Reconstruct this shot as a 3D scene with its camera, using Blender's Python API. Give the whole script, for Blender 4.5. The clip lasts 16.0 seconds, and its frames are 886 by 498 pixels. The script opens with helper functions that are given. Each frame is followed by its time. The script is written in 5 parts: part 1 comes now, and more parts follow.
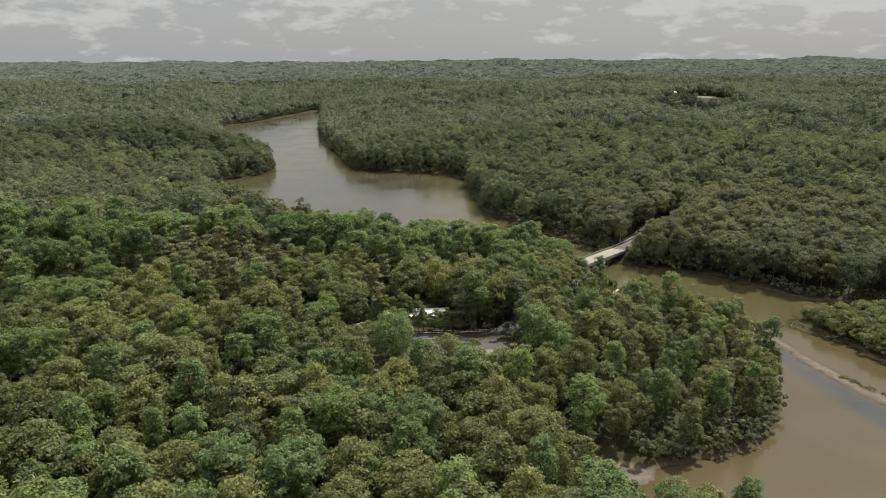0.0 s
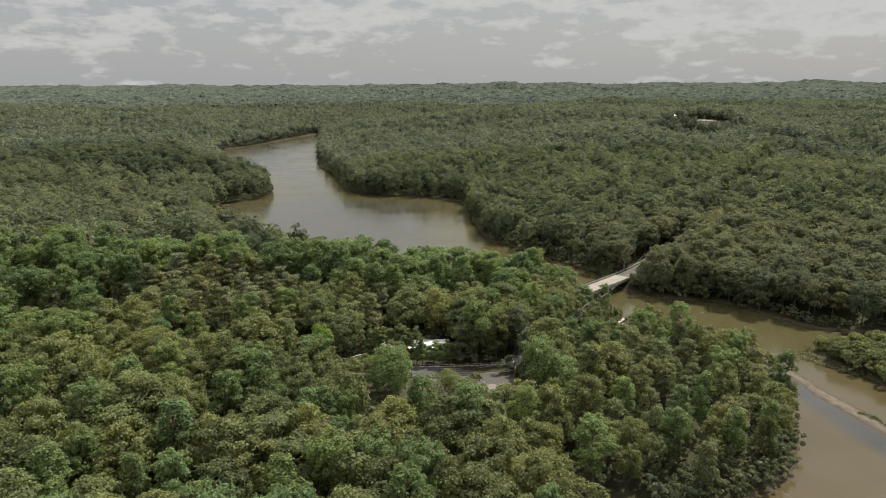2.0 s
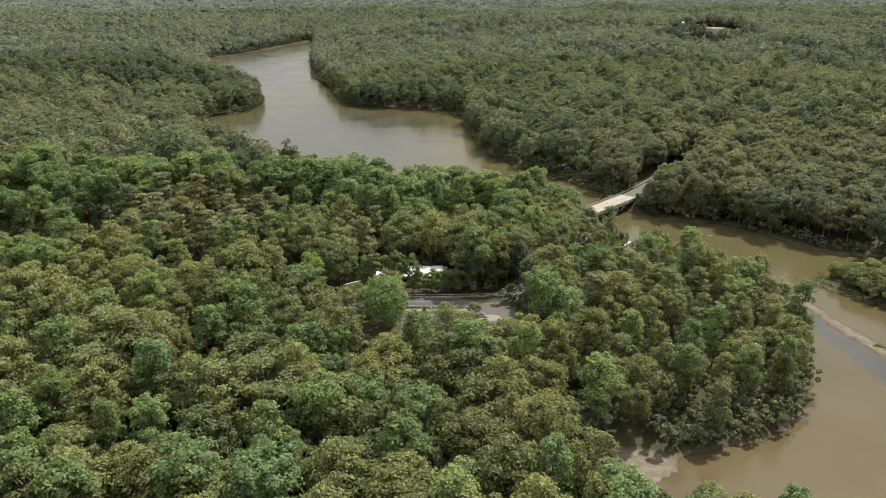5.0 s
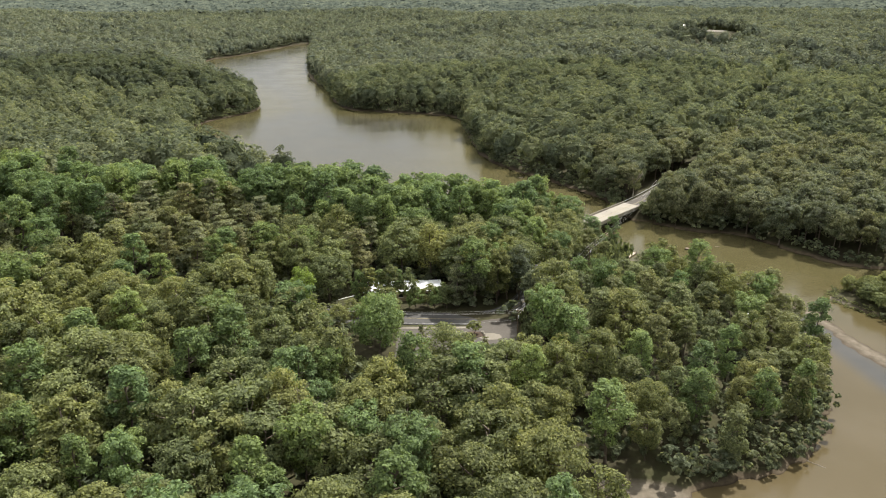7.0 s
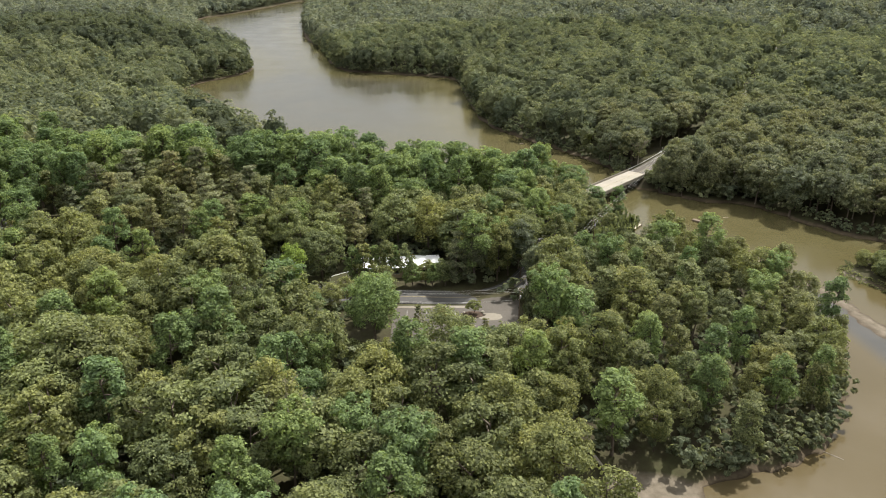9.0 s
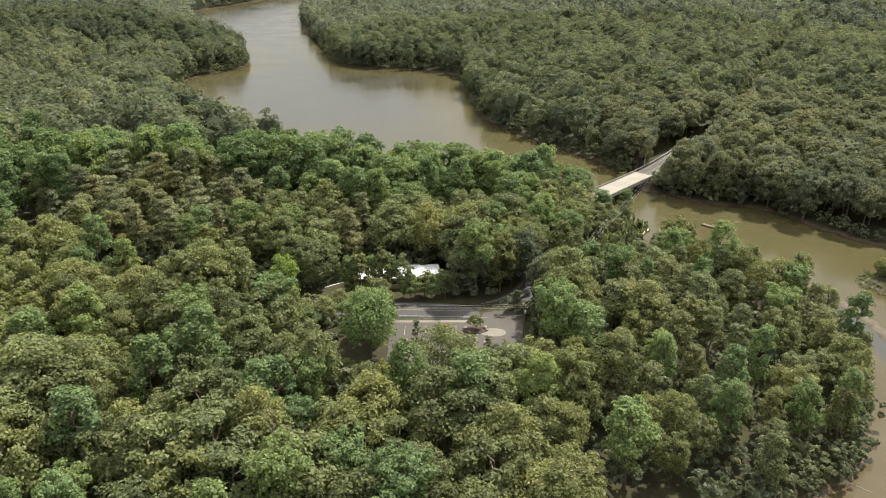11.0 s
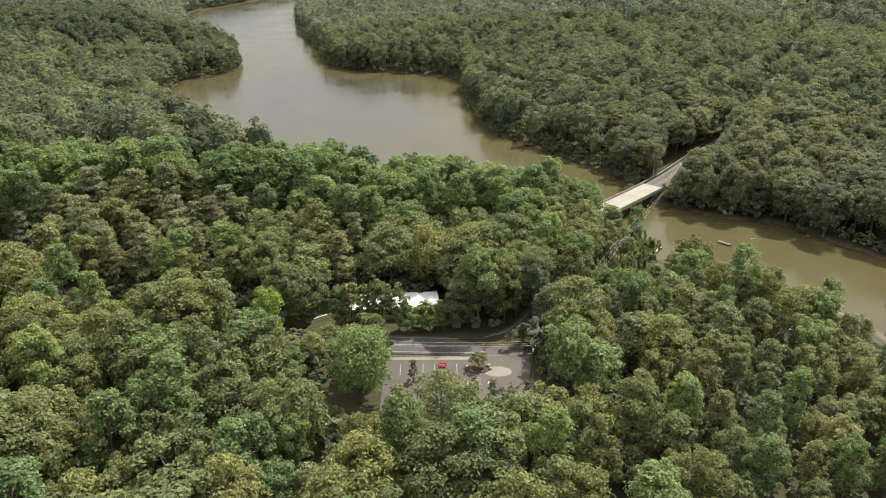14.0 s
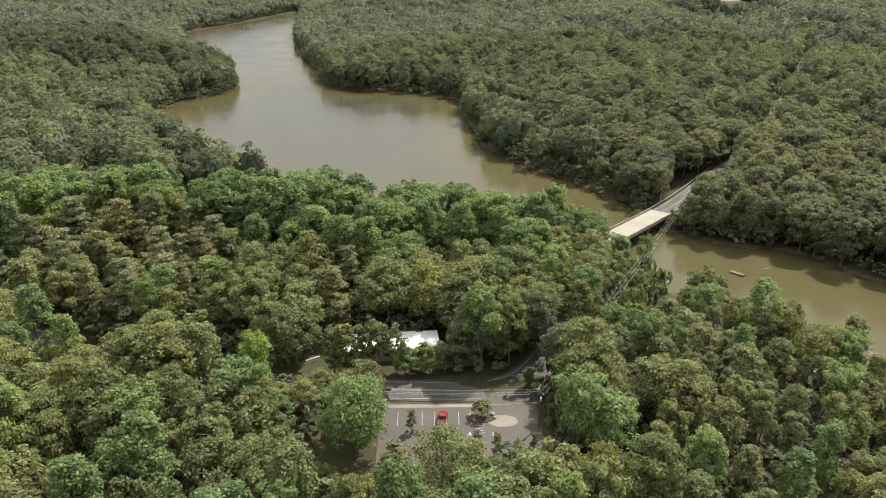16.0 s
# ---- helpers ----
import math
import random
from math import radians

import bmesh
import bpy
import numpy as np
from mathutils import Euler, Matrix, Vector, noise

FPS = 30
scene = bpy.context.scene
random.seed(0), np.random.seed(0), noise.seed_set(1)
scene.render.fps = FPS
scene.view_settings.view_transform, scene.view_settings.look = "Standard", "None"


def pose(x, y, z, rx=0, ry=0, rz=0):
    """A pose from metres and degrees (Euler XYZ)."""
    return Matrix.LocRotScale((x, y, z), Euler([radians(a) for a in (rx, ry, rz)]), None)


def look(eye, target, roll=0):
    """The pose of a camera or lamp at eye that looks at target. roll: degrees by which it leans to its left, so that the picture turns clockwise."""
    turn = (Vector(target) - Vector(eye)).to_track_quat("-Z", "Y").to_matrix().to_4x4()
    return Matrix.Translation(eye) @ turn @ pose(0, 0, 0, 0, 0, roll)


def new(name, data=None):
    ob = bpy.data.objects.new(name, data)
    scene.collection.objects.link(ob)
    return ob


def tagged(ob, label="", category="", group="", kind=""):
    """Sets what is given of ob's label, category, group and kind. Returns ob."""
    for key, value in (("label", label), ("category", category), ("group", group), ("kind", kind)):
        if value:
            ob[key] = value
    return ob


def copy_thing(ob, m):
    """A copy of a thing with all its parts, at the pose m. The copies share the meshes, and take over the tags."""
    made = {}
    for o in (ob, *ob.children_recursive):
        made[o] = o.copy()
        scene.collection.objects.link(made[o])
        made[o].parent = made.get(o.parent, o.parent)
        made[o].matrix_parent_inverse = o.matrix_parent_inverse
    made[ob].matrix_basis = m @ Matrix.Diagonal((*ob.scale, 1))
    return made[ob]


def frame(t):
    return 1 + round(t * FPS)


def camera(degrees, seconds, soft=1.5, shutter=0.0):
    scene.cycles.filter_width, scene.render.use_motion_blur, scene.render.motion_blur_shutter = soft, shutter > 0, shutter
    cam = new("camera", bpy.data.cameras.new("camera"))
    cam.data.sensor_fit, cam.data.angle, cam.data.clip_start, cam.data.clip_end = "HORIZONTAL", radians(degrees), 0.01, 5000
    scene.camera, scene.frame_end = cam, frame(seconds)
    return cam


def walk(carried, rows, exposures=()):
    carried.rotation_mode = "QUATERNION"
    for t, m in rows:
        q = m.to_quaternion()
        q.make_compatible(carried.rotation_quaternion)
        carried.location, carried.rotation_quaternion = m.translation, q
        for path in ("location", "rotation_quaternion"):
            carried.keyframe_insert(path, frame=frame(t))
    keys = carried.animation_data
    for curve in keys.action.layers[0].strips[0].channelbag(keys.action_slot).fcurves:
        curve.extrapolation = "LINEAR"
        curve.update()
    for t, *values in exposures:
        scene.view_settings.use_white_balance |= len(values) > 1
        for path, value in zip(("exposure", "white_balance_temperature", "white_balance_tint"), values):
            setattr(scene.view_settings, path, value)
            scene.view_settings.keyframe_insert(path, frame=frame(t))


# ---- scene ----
cam = camera(61.5, 16.0, soft=1.0)
PATH = [
    (0, (-0.057, 1.19, 106.803), (-0.046, 3.129, 106.314), -0.3),
    (0.5, (-0.055, 3.857, 106.786), (-0.043, 5.796, 106.298), -0.3),
    (1, (-0.105, 6.516, 106.778), (-0.093, 8.457, 106.292), -0.3),
    (1.5, (-0.2, 9.146, 106.791), (-0.188, 11.091, 106.327), -0.2),
    (2, (-0.252, 11.705, 106.785), (-0.238, 13.658, 106.354), -0.3),
    (2.5, (-0.257, 14.237, 106.779), (-0.242, 16.17, 106.268), -0.3),
    (3, (-0.251, 16.877, 106.785), (-0.235, 18.769, 106.139), -0.2),
    (3.5, (-0.226, 19.722, 106.823), (-0.209, 21.609, 106.16), -0.2),
    (4, (-0.179, 22.665, 106.846), (-0.162, 24.552, 106.184), -0.2),
    (6.5, (0.14, 37.51, 106.842), (0.161, 39.398, 106.185), -0.0),
    (7, (0.194, 40.538, 106.835), (0.217, 42.428, 106.179), -0.0),
    (7.5, (0.254, 43.6, 106.827), (0.278, 45.489, 106.172), 0.1),
    (8, (0.318, 46.694, 106.828), (0.342, 48.578, 106.157), 0.1),
    (8.5, (0.357, 49.818, 106.833), (0.383, 51.683, 106.112), 0.1),
    (8.7, (0.371, 51.086, 106.837), (0.398, 52.942, 106.093), 0.1),
    (11, (0.341, 65.953, 106.972), (0.37, 67.798, 106.201), 0.3),
    (11.5, (0.316, 69.186, 106.993), (0.346, 71.031, 106.223), 0.2),
    (12, (0.274, 72.441, 107.019), (0.306, 74.286, 106.248), 0.3),
    (12.5, (0.247, 75.733, 107.054), (0.279, 77.578, 106.283), 0.2),
    (13, (0.258, 79.039, 107.093), (0.29, 80.884, 106.321), 0.2),
    (13.5, (0.306, 82.327, 107.121), (0.339, 84.171, 106.348), 0.2),
    (14, (0.378, 85.615, 107.149), (0.412, 87.458, 106.376), 0.2),
    (14.5, (0.456, 88.894, 107.178), (0.49, 90.738, 106.405), 0.2),
    (15, (0.521, 92.19, 107.204), (0.555, 94.035, 106.431), 0.1),
    (15.5, (0.511, 95.539, 107.23), (0.545, 97.396, 106.488), 0.1),
    (16, (0.457, 98.92, 107.252), (0.492, 100.781, 106.52), 0.1),
]
walk(cam, [(t, look(eye, target, roll)) for t, eye, target, roll in PATH],
     [(0, 0.25), (3.0, 0.28), (4.5, 0.52), (8, 0.74), (12, 0.8), (16, 0.76)])


# ---- light ----
SUN_AZ, SUN_EL = radians(42), radians(54)      # right of straight ahead, above the horizon
sun = new("sun", bpy.data.lights.new("sun", "SUN"))
sun.data.energy, sun.data.angle, sun.data.color = 4.8, radians(0.6), (1.0, 0.96, 0.9)
to_sun = Vector((math.sin(SUN_AZ) * math.cos(SUN_EL), math.cos(SUN_AZ) * math.cos(SUN_EL), math.sin(SUN_EL)))
sun.rotation_euler = to_sun.to_track_quat("Z", "Y").to_euler()
sun.location = (0, 0, 300)


def make_world():
    w = bpy.data.worlds.new("sky")
    scene.world = w
    w.use_nodes = True
    nt = w.node_tree
    nt.nodes.clear()
    N, L = nt.nodes.new, nt.links.new
    out, bg, sky = N("ShaderNodeOutputWorld"), N("ShaderNodeBackground"), N("ShaderNodeTexSky")
    sky.sky_type, sky.sun_disc = "NISHITA", False
    sky.sun_elevation, sky.sun_rotation = SUN_EL, SUN_AZ
    sky.air_density, sky.dust_density, sky.ozone_density = 1.0, 3.0, 1.0
    co, sep = N("ShaderNodeTexCoord"), N("ShaderNodeSeparateXYZ")
    L(co.outputs["Generated"], sep.inputs[0])

    def op(kind, a, b, clamp=False):
        m = N("ShaderNodeMath")
        m.operation, m.use_clamp = kind, clamp
        for i, v in enumerate((a, b)):
            if isinstance(v, (int, float)):
                m.inputs[i].default_value = v
            else:
                L(v, m.inputs[i])
        return m.outputs[0]

    # heaps of cloud, wider than high
    comb = N("ShaderNodeCombineXYZ")
    L(sep.outputs[0], comb.inputs[0])
    L(sep.outputs[1], comb.inputs[1])
    L(op("MULTIPLY", sep.outputs[2], 3.0), comb.inputs[2])
    n1, n2 = N("ShaderNodeTexNoise"), N("ShaderNodeTexNoise")
    n1.inputs["Scale"].default_value, n1.inputs["Detail"].default_value = 4.2, 3
    n2.inputs["Scale"].default_value, n2.inputs["Detail"].default_value = 19.0, 9
    n2.inputs["Roughness"].default_value = 0.6
    L(comb.outputs[0], n1.inputs["Vector"])
    L(comb.outputs[0], n2.inputs["Vector"])
    mass = op("ADD", op("MULTIPLY", n1.outputs["Fac"], 0.45), op("MULTIPLY", n2.outputs["Fac"], 0.55))
    rise = op("MULTIPLY", op("SUBTRACT", sep.outputs[2], 0.012), 14.0, True)
    mass = op("ADD", mass, op("SUBTRACT", op("MULTIPLY", rise, 0.1), 0.05))
    ramp = N("ShaderNodeValToRGB")
    ramp.color_ramp.elements[0].position, ramp.color_ramp.elements[1].position = 0.5, 0.6
    L(mass, ramp.inputs[0])
    # bright edges, grey bellies
    tone = N("ShaderNodeValToRGB")
    tone.color_ramp.elements[0].position, tone.color_ramp.elements[1].position = 0.52, 0.68
    tone.color_ramp.elements[0].color = (7.0, 6.95, 6.75, 1)
    tone.color_ramp.elements[1].color = (5.3, 5.3, 5.25, 1)
    L(mass, tone.inputs[0])
    veil = N("ShaderNodeMixRGB")                  # thin high haze over the blue
    veil.inputs[0].default_value = 0.8
    veil.inputs[2].default_value = (4.8, 4.9, 4.95, 1)
    L(sky.outputs[0], veil.inputs[1])
    mix = N("ShaderNodeMixRGB")
    L(ramp.outputs[0], mix.inputs[0])
    L(veil.outputs[0], mix.inputs[1])
    L(tone.outputs[0], mix.inputs[2])
    # the haze glows more strongly high up, where the sun stands
    high = op("MULTIPLY", op("SUBTRACT", sep.outputs[2], 0.16), 1.9, True)
    glow = N("ShaderNodeVectorMath")
    glow.operation = "SCALE"
    L(mix.outputs[0], glow.inputs[0])
    L(op("ADD", op("MULTIPLY", high, 1.0), 1.0), glow.inputs["Scale"])
    L(glow.outputs[0], bg.inputs[0])
    bg.inputs[1].default_value = 0.077
    L(bg.outputs[0], out.inputs[0])


make_world()


# ---- materials ----
def shader(name, rough=0.8, spec=0.3):
    """A new node material: its tree, its Principled node and short hands for nodes and links."""
    m = bpy.data.materials.new(name)
    m.use_nodes = True
    nt = m.node_tree
    p = nt.nodes["Principled BSDF"]
    p.inputs["Roughness"].default_value = rough
    p.inputs["Specular IOR Level"].default_value = spec
    return m, nt, p


def noise_node(nt, scale, detail=4, rough=0.6, where=None):
    n = nt.nodes.new("ShaderNodeTexNoise")
    n.inputs["Scale"].default_value = scale
    n.inputs["Detail"].default_value = detail
    n.inputs["Roughness"].default_value = rough
    if where is not None:
        nt.links.new(where, n.inputs["Vector"])
    return n


def ramp_node(nt, fac, stops):
    r = nt.nodes.new("ShaderNodeValToRGB")
    e = r.color_ramp.elements
    while len(e) < len(stops):
        e.new(0.5)
    for el, (pos, col) in zip(e, stops):
        el.position, el.color = pos, (*col, 1)
    nt.links.new(fac, r.inputs[0])
    return r.outputs[0]


def mix_node(nt, fac, a, b, kind="MIX"):
    m = nt.nodes.new("ShaderNodeMixRGB")
    m.blend_type = kind
    for i, v in enumerate((fac, a, b)):
        if isinstance(v, (int, float)):
            m.inputs[i].default_value = v
        elif isinstance(v, tuple):
            m.inputs[i].default_value = (*v, 1)
        else:
            nt.links.new(v, m.inputs[i])
    return m.outputs[0]


def bump_node(nt, height, strength, distance):
    b = nt.nodes.new("ShaderNodeBump")
    b.inputs["Strength"].default_value, b.inputs["Distance"].default_value = strength, distance
    nt.links.new(height, b.inputs["Height"])
    return b.outputs[0]


def leaf_material(name, dark, mid, light, through_light=0.38, by_object=True, grain=0.0, by_crown=False):
    m, nt, p = shader(name, 0.95 if grain else 0.65, 0.0 if grain else 0.16)
    pos = nt.nodes.new("ShaderNodeNewGeometry")
    big = noise_node(nt, 0.011, 3, 0.5, pos.outputs["Position"])
    tree = noise_node(nt, 0.075, 2, 0.5, pos.outputs["Position"])
    tone = mix_node(nt, 0.5, big.outputs["Fac"], tree.outputs["Fac"])
    if by_object:
        info = nt.nodes.new("ShaderNodeObjectInfo")
        tone = mix_node(nt, 0.42, tone, info.outputs["Random"])
    if by_crown:
        crown = nt.nodes.new("ShaderNodeAttribute")
        crown.attribute_name = "tone"
        tone = mix_node(nt, 0.45, tone, crown.outputs["Fac"])
    tone = mix_node(nt, 0.18, tone, pos.outputs["Random Per Island"])
    col = ramp_node(nt, tone, [(0.28, dark), (0.5, mid), (0.72, light)])
    # some crowns yellower, some bluer
    kind = noise_node(nt, 0.05, 2, 0.5, pos.outputs["Position"]).outputs["Fac"]
    if by_object:
        twist = nt.nodes.new("ShaderNodeMath")
        twist.operation = "MULTIPLY"
        twist.inputs[1].default_value = 7.31
        nt.links.new(info.outputs["Random"], twist.inputs[0])
        part_of = nt.nodes.new("ShaderNodeMath")
        part_of.operation = "FRACT"
        nt.links.new(twist.outputs[0], part_of.inputs[0])
        kind = mix_node(nt, 0.55, kind, part_of.outputs[0])
    col = mix_node(nt, 1.0, col, ramp_node(nt, kind, [(0.3, (0.95, 1.0, 1.07)), (0.52, (1.0, 1.0, 1.0)), (0.78, (1.06, 1.02, 0.93))]), "MULTIPLY")
    spread = 0.2 if by_crown else 0.42
    # sprays of old and young leaves side by side
    col = mix_node(nt, 1.0, col, ramp_node(nt, pos.outputs["Random Per Island"], [(0.0, (1 - spread,) * 3), (0.5, (1.0, 1.0, 1.0)), (1.0, (1 + spread, 1 + 0.95 * spread, 1 + 0.8 * spread))]), "MULTIPLY")
    if grain:
        g = noise_node(nt, grain, 3, 0.7, pos.outputs["Position"])
        col = mix_node(nt, 0.7, col, ramp_node(nt, g.outputs["Fac"], [(0.35, (0.5, 0.5, 0.52)), (0.65, (1.5, 1.5, 1.48))]), "MULTIPLY")
        nt.links.new(bump_node(nt, g.outputs["Fac"], 0.8, 0.08 / grain if grain > 0.1 else 1.5), p.inputs["Normal"])
    nt.links.new(col, p.inputs["Base Color"])
    tr, add, out = nt.nodes.new("ShaderNodeBsdfTranslucent"), nt.nodes.new("ShaderNodeMixShader"), nt.nodes["Material Output"]
    nt.links.new(mix_node(nt, 1.0, col, (1.9, 1.85, 1.1), "MULTIPLY"), tr.inputs[0])
    add.inputs[0].default_value = through_light
    nt.links.new(p.outputs[0], add.inputs[1])
    nt.links.new(tr.outputs[0], add.inputs[2])
    nt.links.new(add.outputs[0], out.inputs[0])
    return m


def grained(name, a, b, scale, rough=0.85, spec=0.25, bump=0.3, second=None, metal=0.0):
    """A surface of two tones, mixed at two scales, with fine relief."""
    m, nt, p = shader(name, rough, spec)
    pos = nt.nodes.new("ShaderNodeNewGeometry").outputs["Position"]
    n1, n2 = noise_node(nt, scale, 5, 0.65, pos), noise_node(nt, second or scale * 0.12, 3, 0.5, pos)
    fac = mix_node(nt, 0.5, n1.outputs["Fac"], n2.outputs["Fac"])
    nt.links.new(ramp_node(nt, fac, [(0.34, a), (0.66, b)]), p.inputs["Base Color"])
    nt.links.new(bump_node(nt, n1.outputs["Fac"], bump, 0.05), p.inputs["Normal"])
    p.inputs["Metallic"].default_value = metal
    return m


M_LEAF = leaf_material("leaf_oak", (0.096, 0.112, 0.051), (0.14, 0.156, 0.068), (0.183, 0.197, 0.081))
M_LEAF_TULIP = leaf_material("leaf_tulip", (0.092, 0.13, 0.058), (0.132, 0.18, 0.075), (0.17, 0.218, 0.088))
M_LEAF_BRIGHT = leaf_material("leaf_bright", (0.13, 0.18, 0.045), (0.17, 0.225, 0.052), (0.205, 0.255, 0.062))
M_LEAF_OLIVE = leaf_material("leaf_olive", (0.108, 0.12, 0.06), (0.15, 0.163, 0.079), (0.192, 0.202, 0.094))
M_NEEDLE = leaf_material("needles", (0.106, 0.115, 0.064), (0.15, 0.156, 0.083), (0.19, 0.192, 0.1), 0.3)
# these four carry distance haze in their leaf colour, strongest farthest off
M_LEAF_MAPLE = leaf_material("leaf_maple", (0.086, 0.098, 0.062), (0.128, 0.141, 0.086), (0.17, 0.182, 0.105))
M_WOODS = leaf_material("woods_leaf", (0.08, 0.093, 0.062), (0.122, 0.138, 0.088), (0.162, 0.177, 0.106), 0.4, by_object=False, grain=1.3, by_crown=True)
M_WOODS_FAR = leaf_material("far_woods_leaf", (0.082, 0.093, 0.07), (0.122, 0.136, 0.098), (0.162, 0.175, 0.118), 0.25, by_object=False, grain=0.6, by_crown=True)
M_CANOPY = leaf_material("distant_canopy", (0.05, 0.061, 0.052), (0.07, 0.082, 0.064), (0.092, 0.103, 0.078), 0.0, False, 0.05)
M_BARK = grained("bark", (0.06, 0.045, 0.032), (0.16, 0.13, 0.1), 2.5, 0.9)
M_DEADWOOD = grained("bare_wood", (0.2, 0.17, 0.14), (0.36, 0.32, 0.27), 3.0, 0.9)
M_ASPHALT = grained("asphalt", (0.07, 0.062, 0.052), (0.106, 0.095, 0.08), 1.8, 0.9, 0.25, 0.2, 0.09)
M_ROAD = grained("road_asphalt", (0.055, 0.053, 0.05), (0.09, 0.087, 0.082), 1.8, 0.9, 0.25, 0.2, 0.09)
M_CONCRETE = grained("concrete", (0.21, 0.19, 0.152), (0.3, 0.272, 0.22), 1.2, 0.85, 0.3, 0.15, 0.12)
M_CONCRETE_DARK = grained("dark_concrete", (0.1, 0.09, 0.075), (0.19, 0.172, 0.145), 1.5, 0.85)
M_SAND = grained("sand", (0.22, 0.18, 0.135), (0.32, 0.27, 0.21), 0.7, 0.95, 0.2, 0.3)
M_GRAVEL = grained("gravel", (0.15, 0.134, 0.106), (0.22, 0.198, 0.16), 1.4, 0.95, 0.2, 0.4)
M_MULCH = grained("mulch", (0.04, 0.028, 0.02), (0.1, 0.07, 0.05), 3.0, 0.95)
M_PAINT = grained("line_paint", (0.2, 0.195, 0.18), (0.36, 0.35, 0.33), 3.0, 0.7)
M_YELLOW = grained("yellow_paint", (0.5, 0.34, 0.05), (0.62, 0.44, 0.08), 2.0, 0.6)
M_YELLOW_LINE = grained("worn_yellow_line", (0.17, 0.145, 0.085), (0.24, 0.2, 0.11), 2.0, 0.7)
M_ROOF = grained("white_roof", (0.72, 0.73, 0.73), (0.86, 0.86, 0.85), 0.8, 0.5, 0.4, 0.1)
M_WALL = grained("siding", (0.3, 0.24, 0.17), (0.42, 0.35, 0.26), 1.5, 0.8)
M_DARK = grained("dark_trim", (0.02, 0.02, 0.02), (0.05, 0.05, 0.05), 2.0, 0.5)
M_WOOD = grained("grey_timber", (0.3, 0.25, 0.19), (0.48, 0.42, 0.34), 2.0, 0.85)
M_WOOD_DARK = grained("wet_timber", (0.07, 0.05, 0.035), (0.16, 0.12, 0.085), 2.0, 0.7)
M_RED = grained("red_paint", (0.17, 0.009, 0.012), (0.22, 0.012, 0.016), 1.0, 0.28, 0.5, 0.02)
M_GLASS = grained("car_glass", (0.012, 0.014, 0.016), (0.02, 0.022, 0.025), 1.0, 0.06, 0.6, 0.0)
M_RUBBER = grained("rubber", (0.015, 0.015, 0.015), (0.03, 0.03, 0.03), 4.0, 0.8)
M_STEEL = grained("galvanised_steel", (0.35, 0.35, 0.34), (0.5, 0.5, 0.48), 3.0, 0.45, 0.5, 0.05, None, 0.7)
M_WIRE = grained("aluminium_wire", (0.4, 0.39, 0.36), (0.5, 0.49, 0.45), 3.0, 0.5, 0.4, 0.0)
M_WHITE = grained("white_gelcoat", (0.68, 0.69, 0.69), (0.8, 0.8, 0.78), 1.0, 0.35, 0.5, 0.02)
M_GRASS = grained("sunlit_grass", (0.09, 0.12, 0.03), (0.19, 0.2, 0.07), 1.5, 0.9, 0.2, 0.5)


def ground_material():
    m, nt, p = shader("forest_floor", 0.95, 0.2)
    geo = nt.nodes.new("ShaderNodeNewGeometry")
    pos = geo.outputs["Position"]
    z = nt.nodes.new("ShaderNodeSeparateXYZ")
    nt.links.new(pos, z.inputs[0])
    n1, n2 = noise_node(nt, 0.35, 6, 0.65, pos), noise_node(nt, 0.05, 3, 0.5, pos)
    floor = ramp_node(nt, mix_node(nt, 0.5, n1.outputs["Fac"], n2.outputs["Fac"]),
                      [(0.35, (0.03, 0.024, 0.015)), (0.5, (0.045, 0.042, 0.02)), (0.65, (0.06, 0.062, 0.027))])
    silt = ramp_node(nt, n1.outputs["Fac"], [(0.35, (0.1, 0.084, 0.06)), (0.65, (0.165, 0.14, 0.106))])
    mud = ramp_node(nt, n1.outputs["Fac"], [(0.35, (0.05, 0.038, 0.024)), (0.65, (0.1, 0.078, 0.05))])
    sandy = nt.nodes.new("ShaderNodeAttribute")
    sandy.attribute_name = "sand"
    silt = mix_node(nt, sandy.outputs["Fac"], mud, silt)
    low = nt.nodes.new("ShaderNodeMapRange")
    low.inputs[1].default_value, low.inputs[2].default_value = 0.5, 0.95
    nt.links.new(z.outputs[2], low.inputs[0])
    col = mix_node(nt, low.outputs[0], silt, floor)
    wet = nt.nodes.new("ShaderNodeMapRange")
    wet.inputs[1].default_value, wet.inputs[2].default_value = 0.03, 0.2
    nt.links.new(z.outputs[2], wet.inputs[0])
    col = mix_node(nt, wet.outputs[0], mix_node(nt, 1.0, col, (0.5, 0.46, 0.42), "MULTIPLY"), col)
    nt.links.new(col, p.inputs["Base Color"])
    nt.links.new(bump_node(nt, n1.outputs["Fac"], 0.5, 0.3), p.inputs["Normal"])
    return m


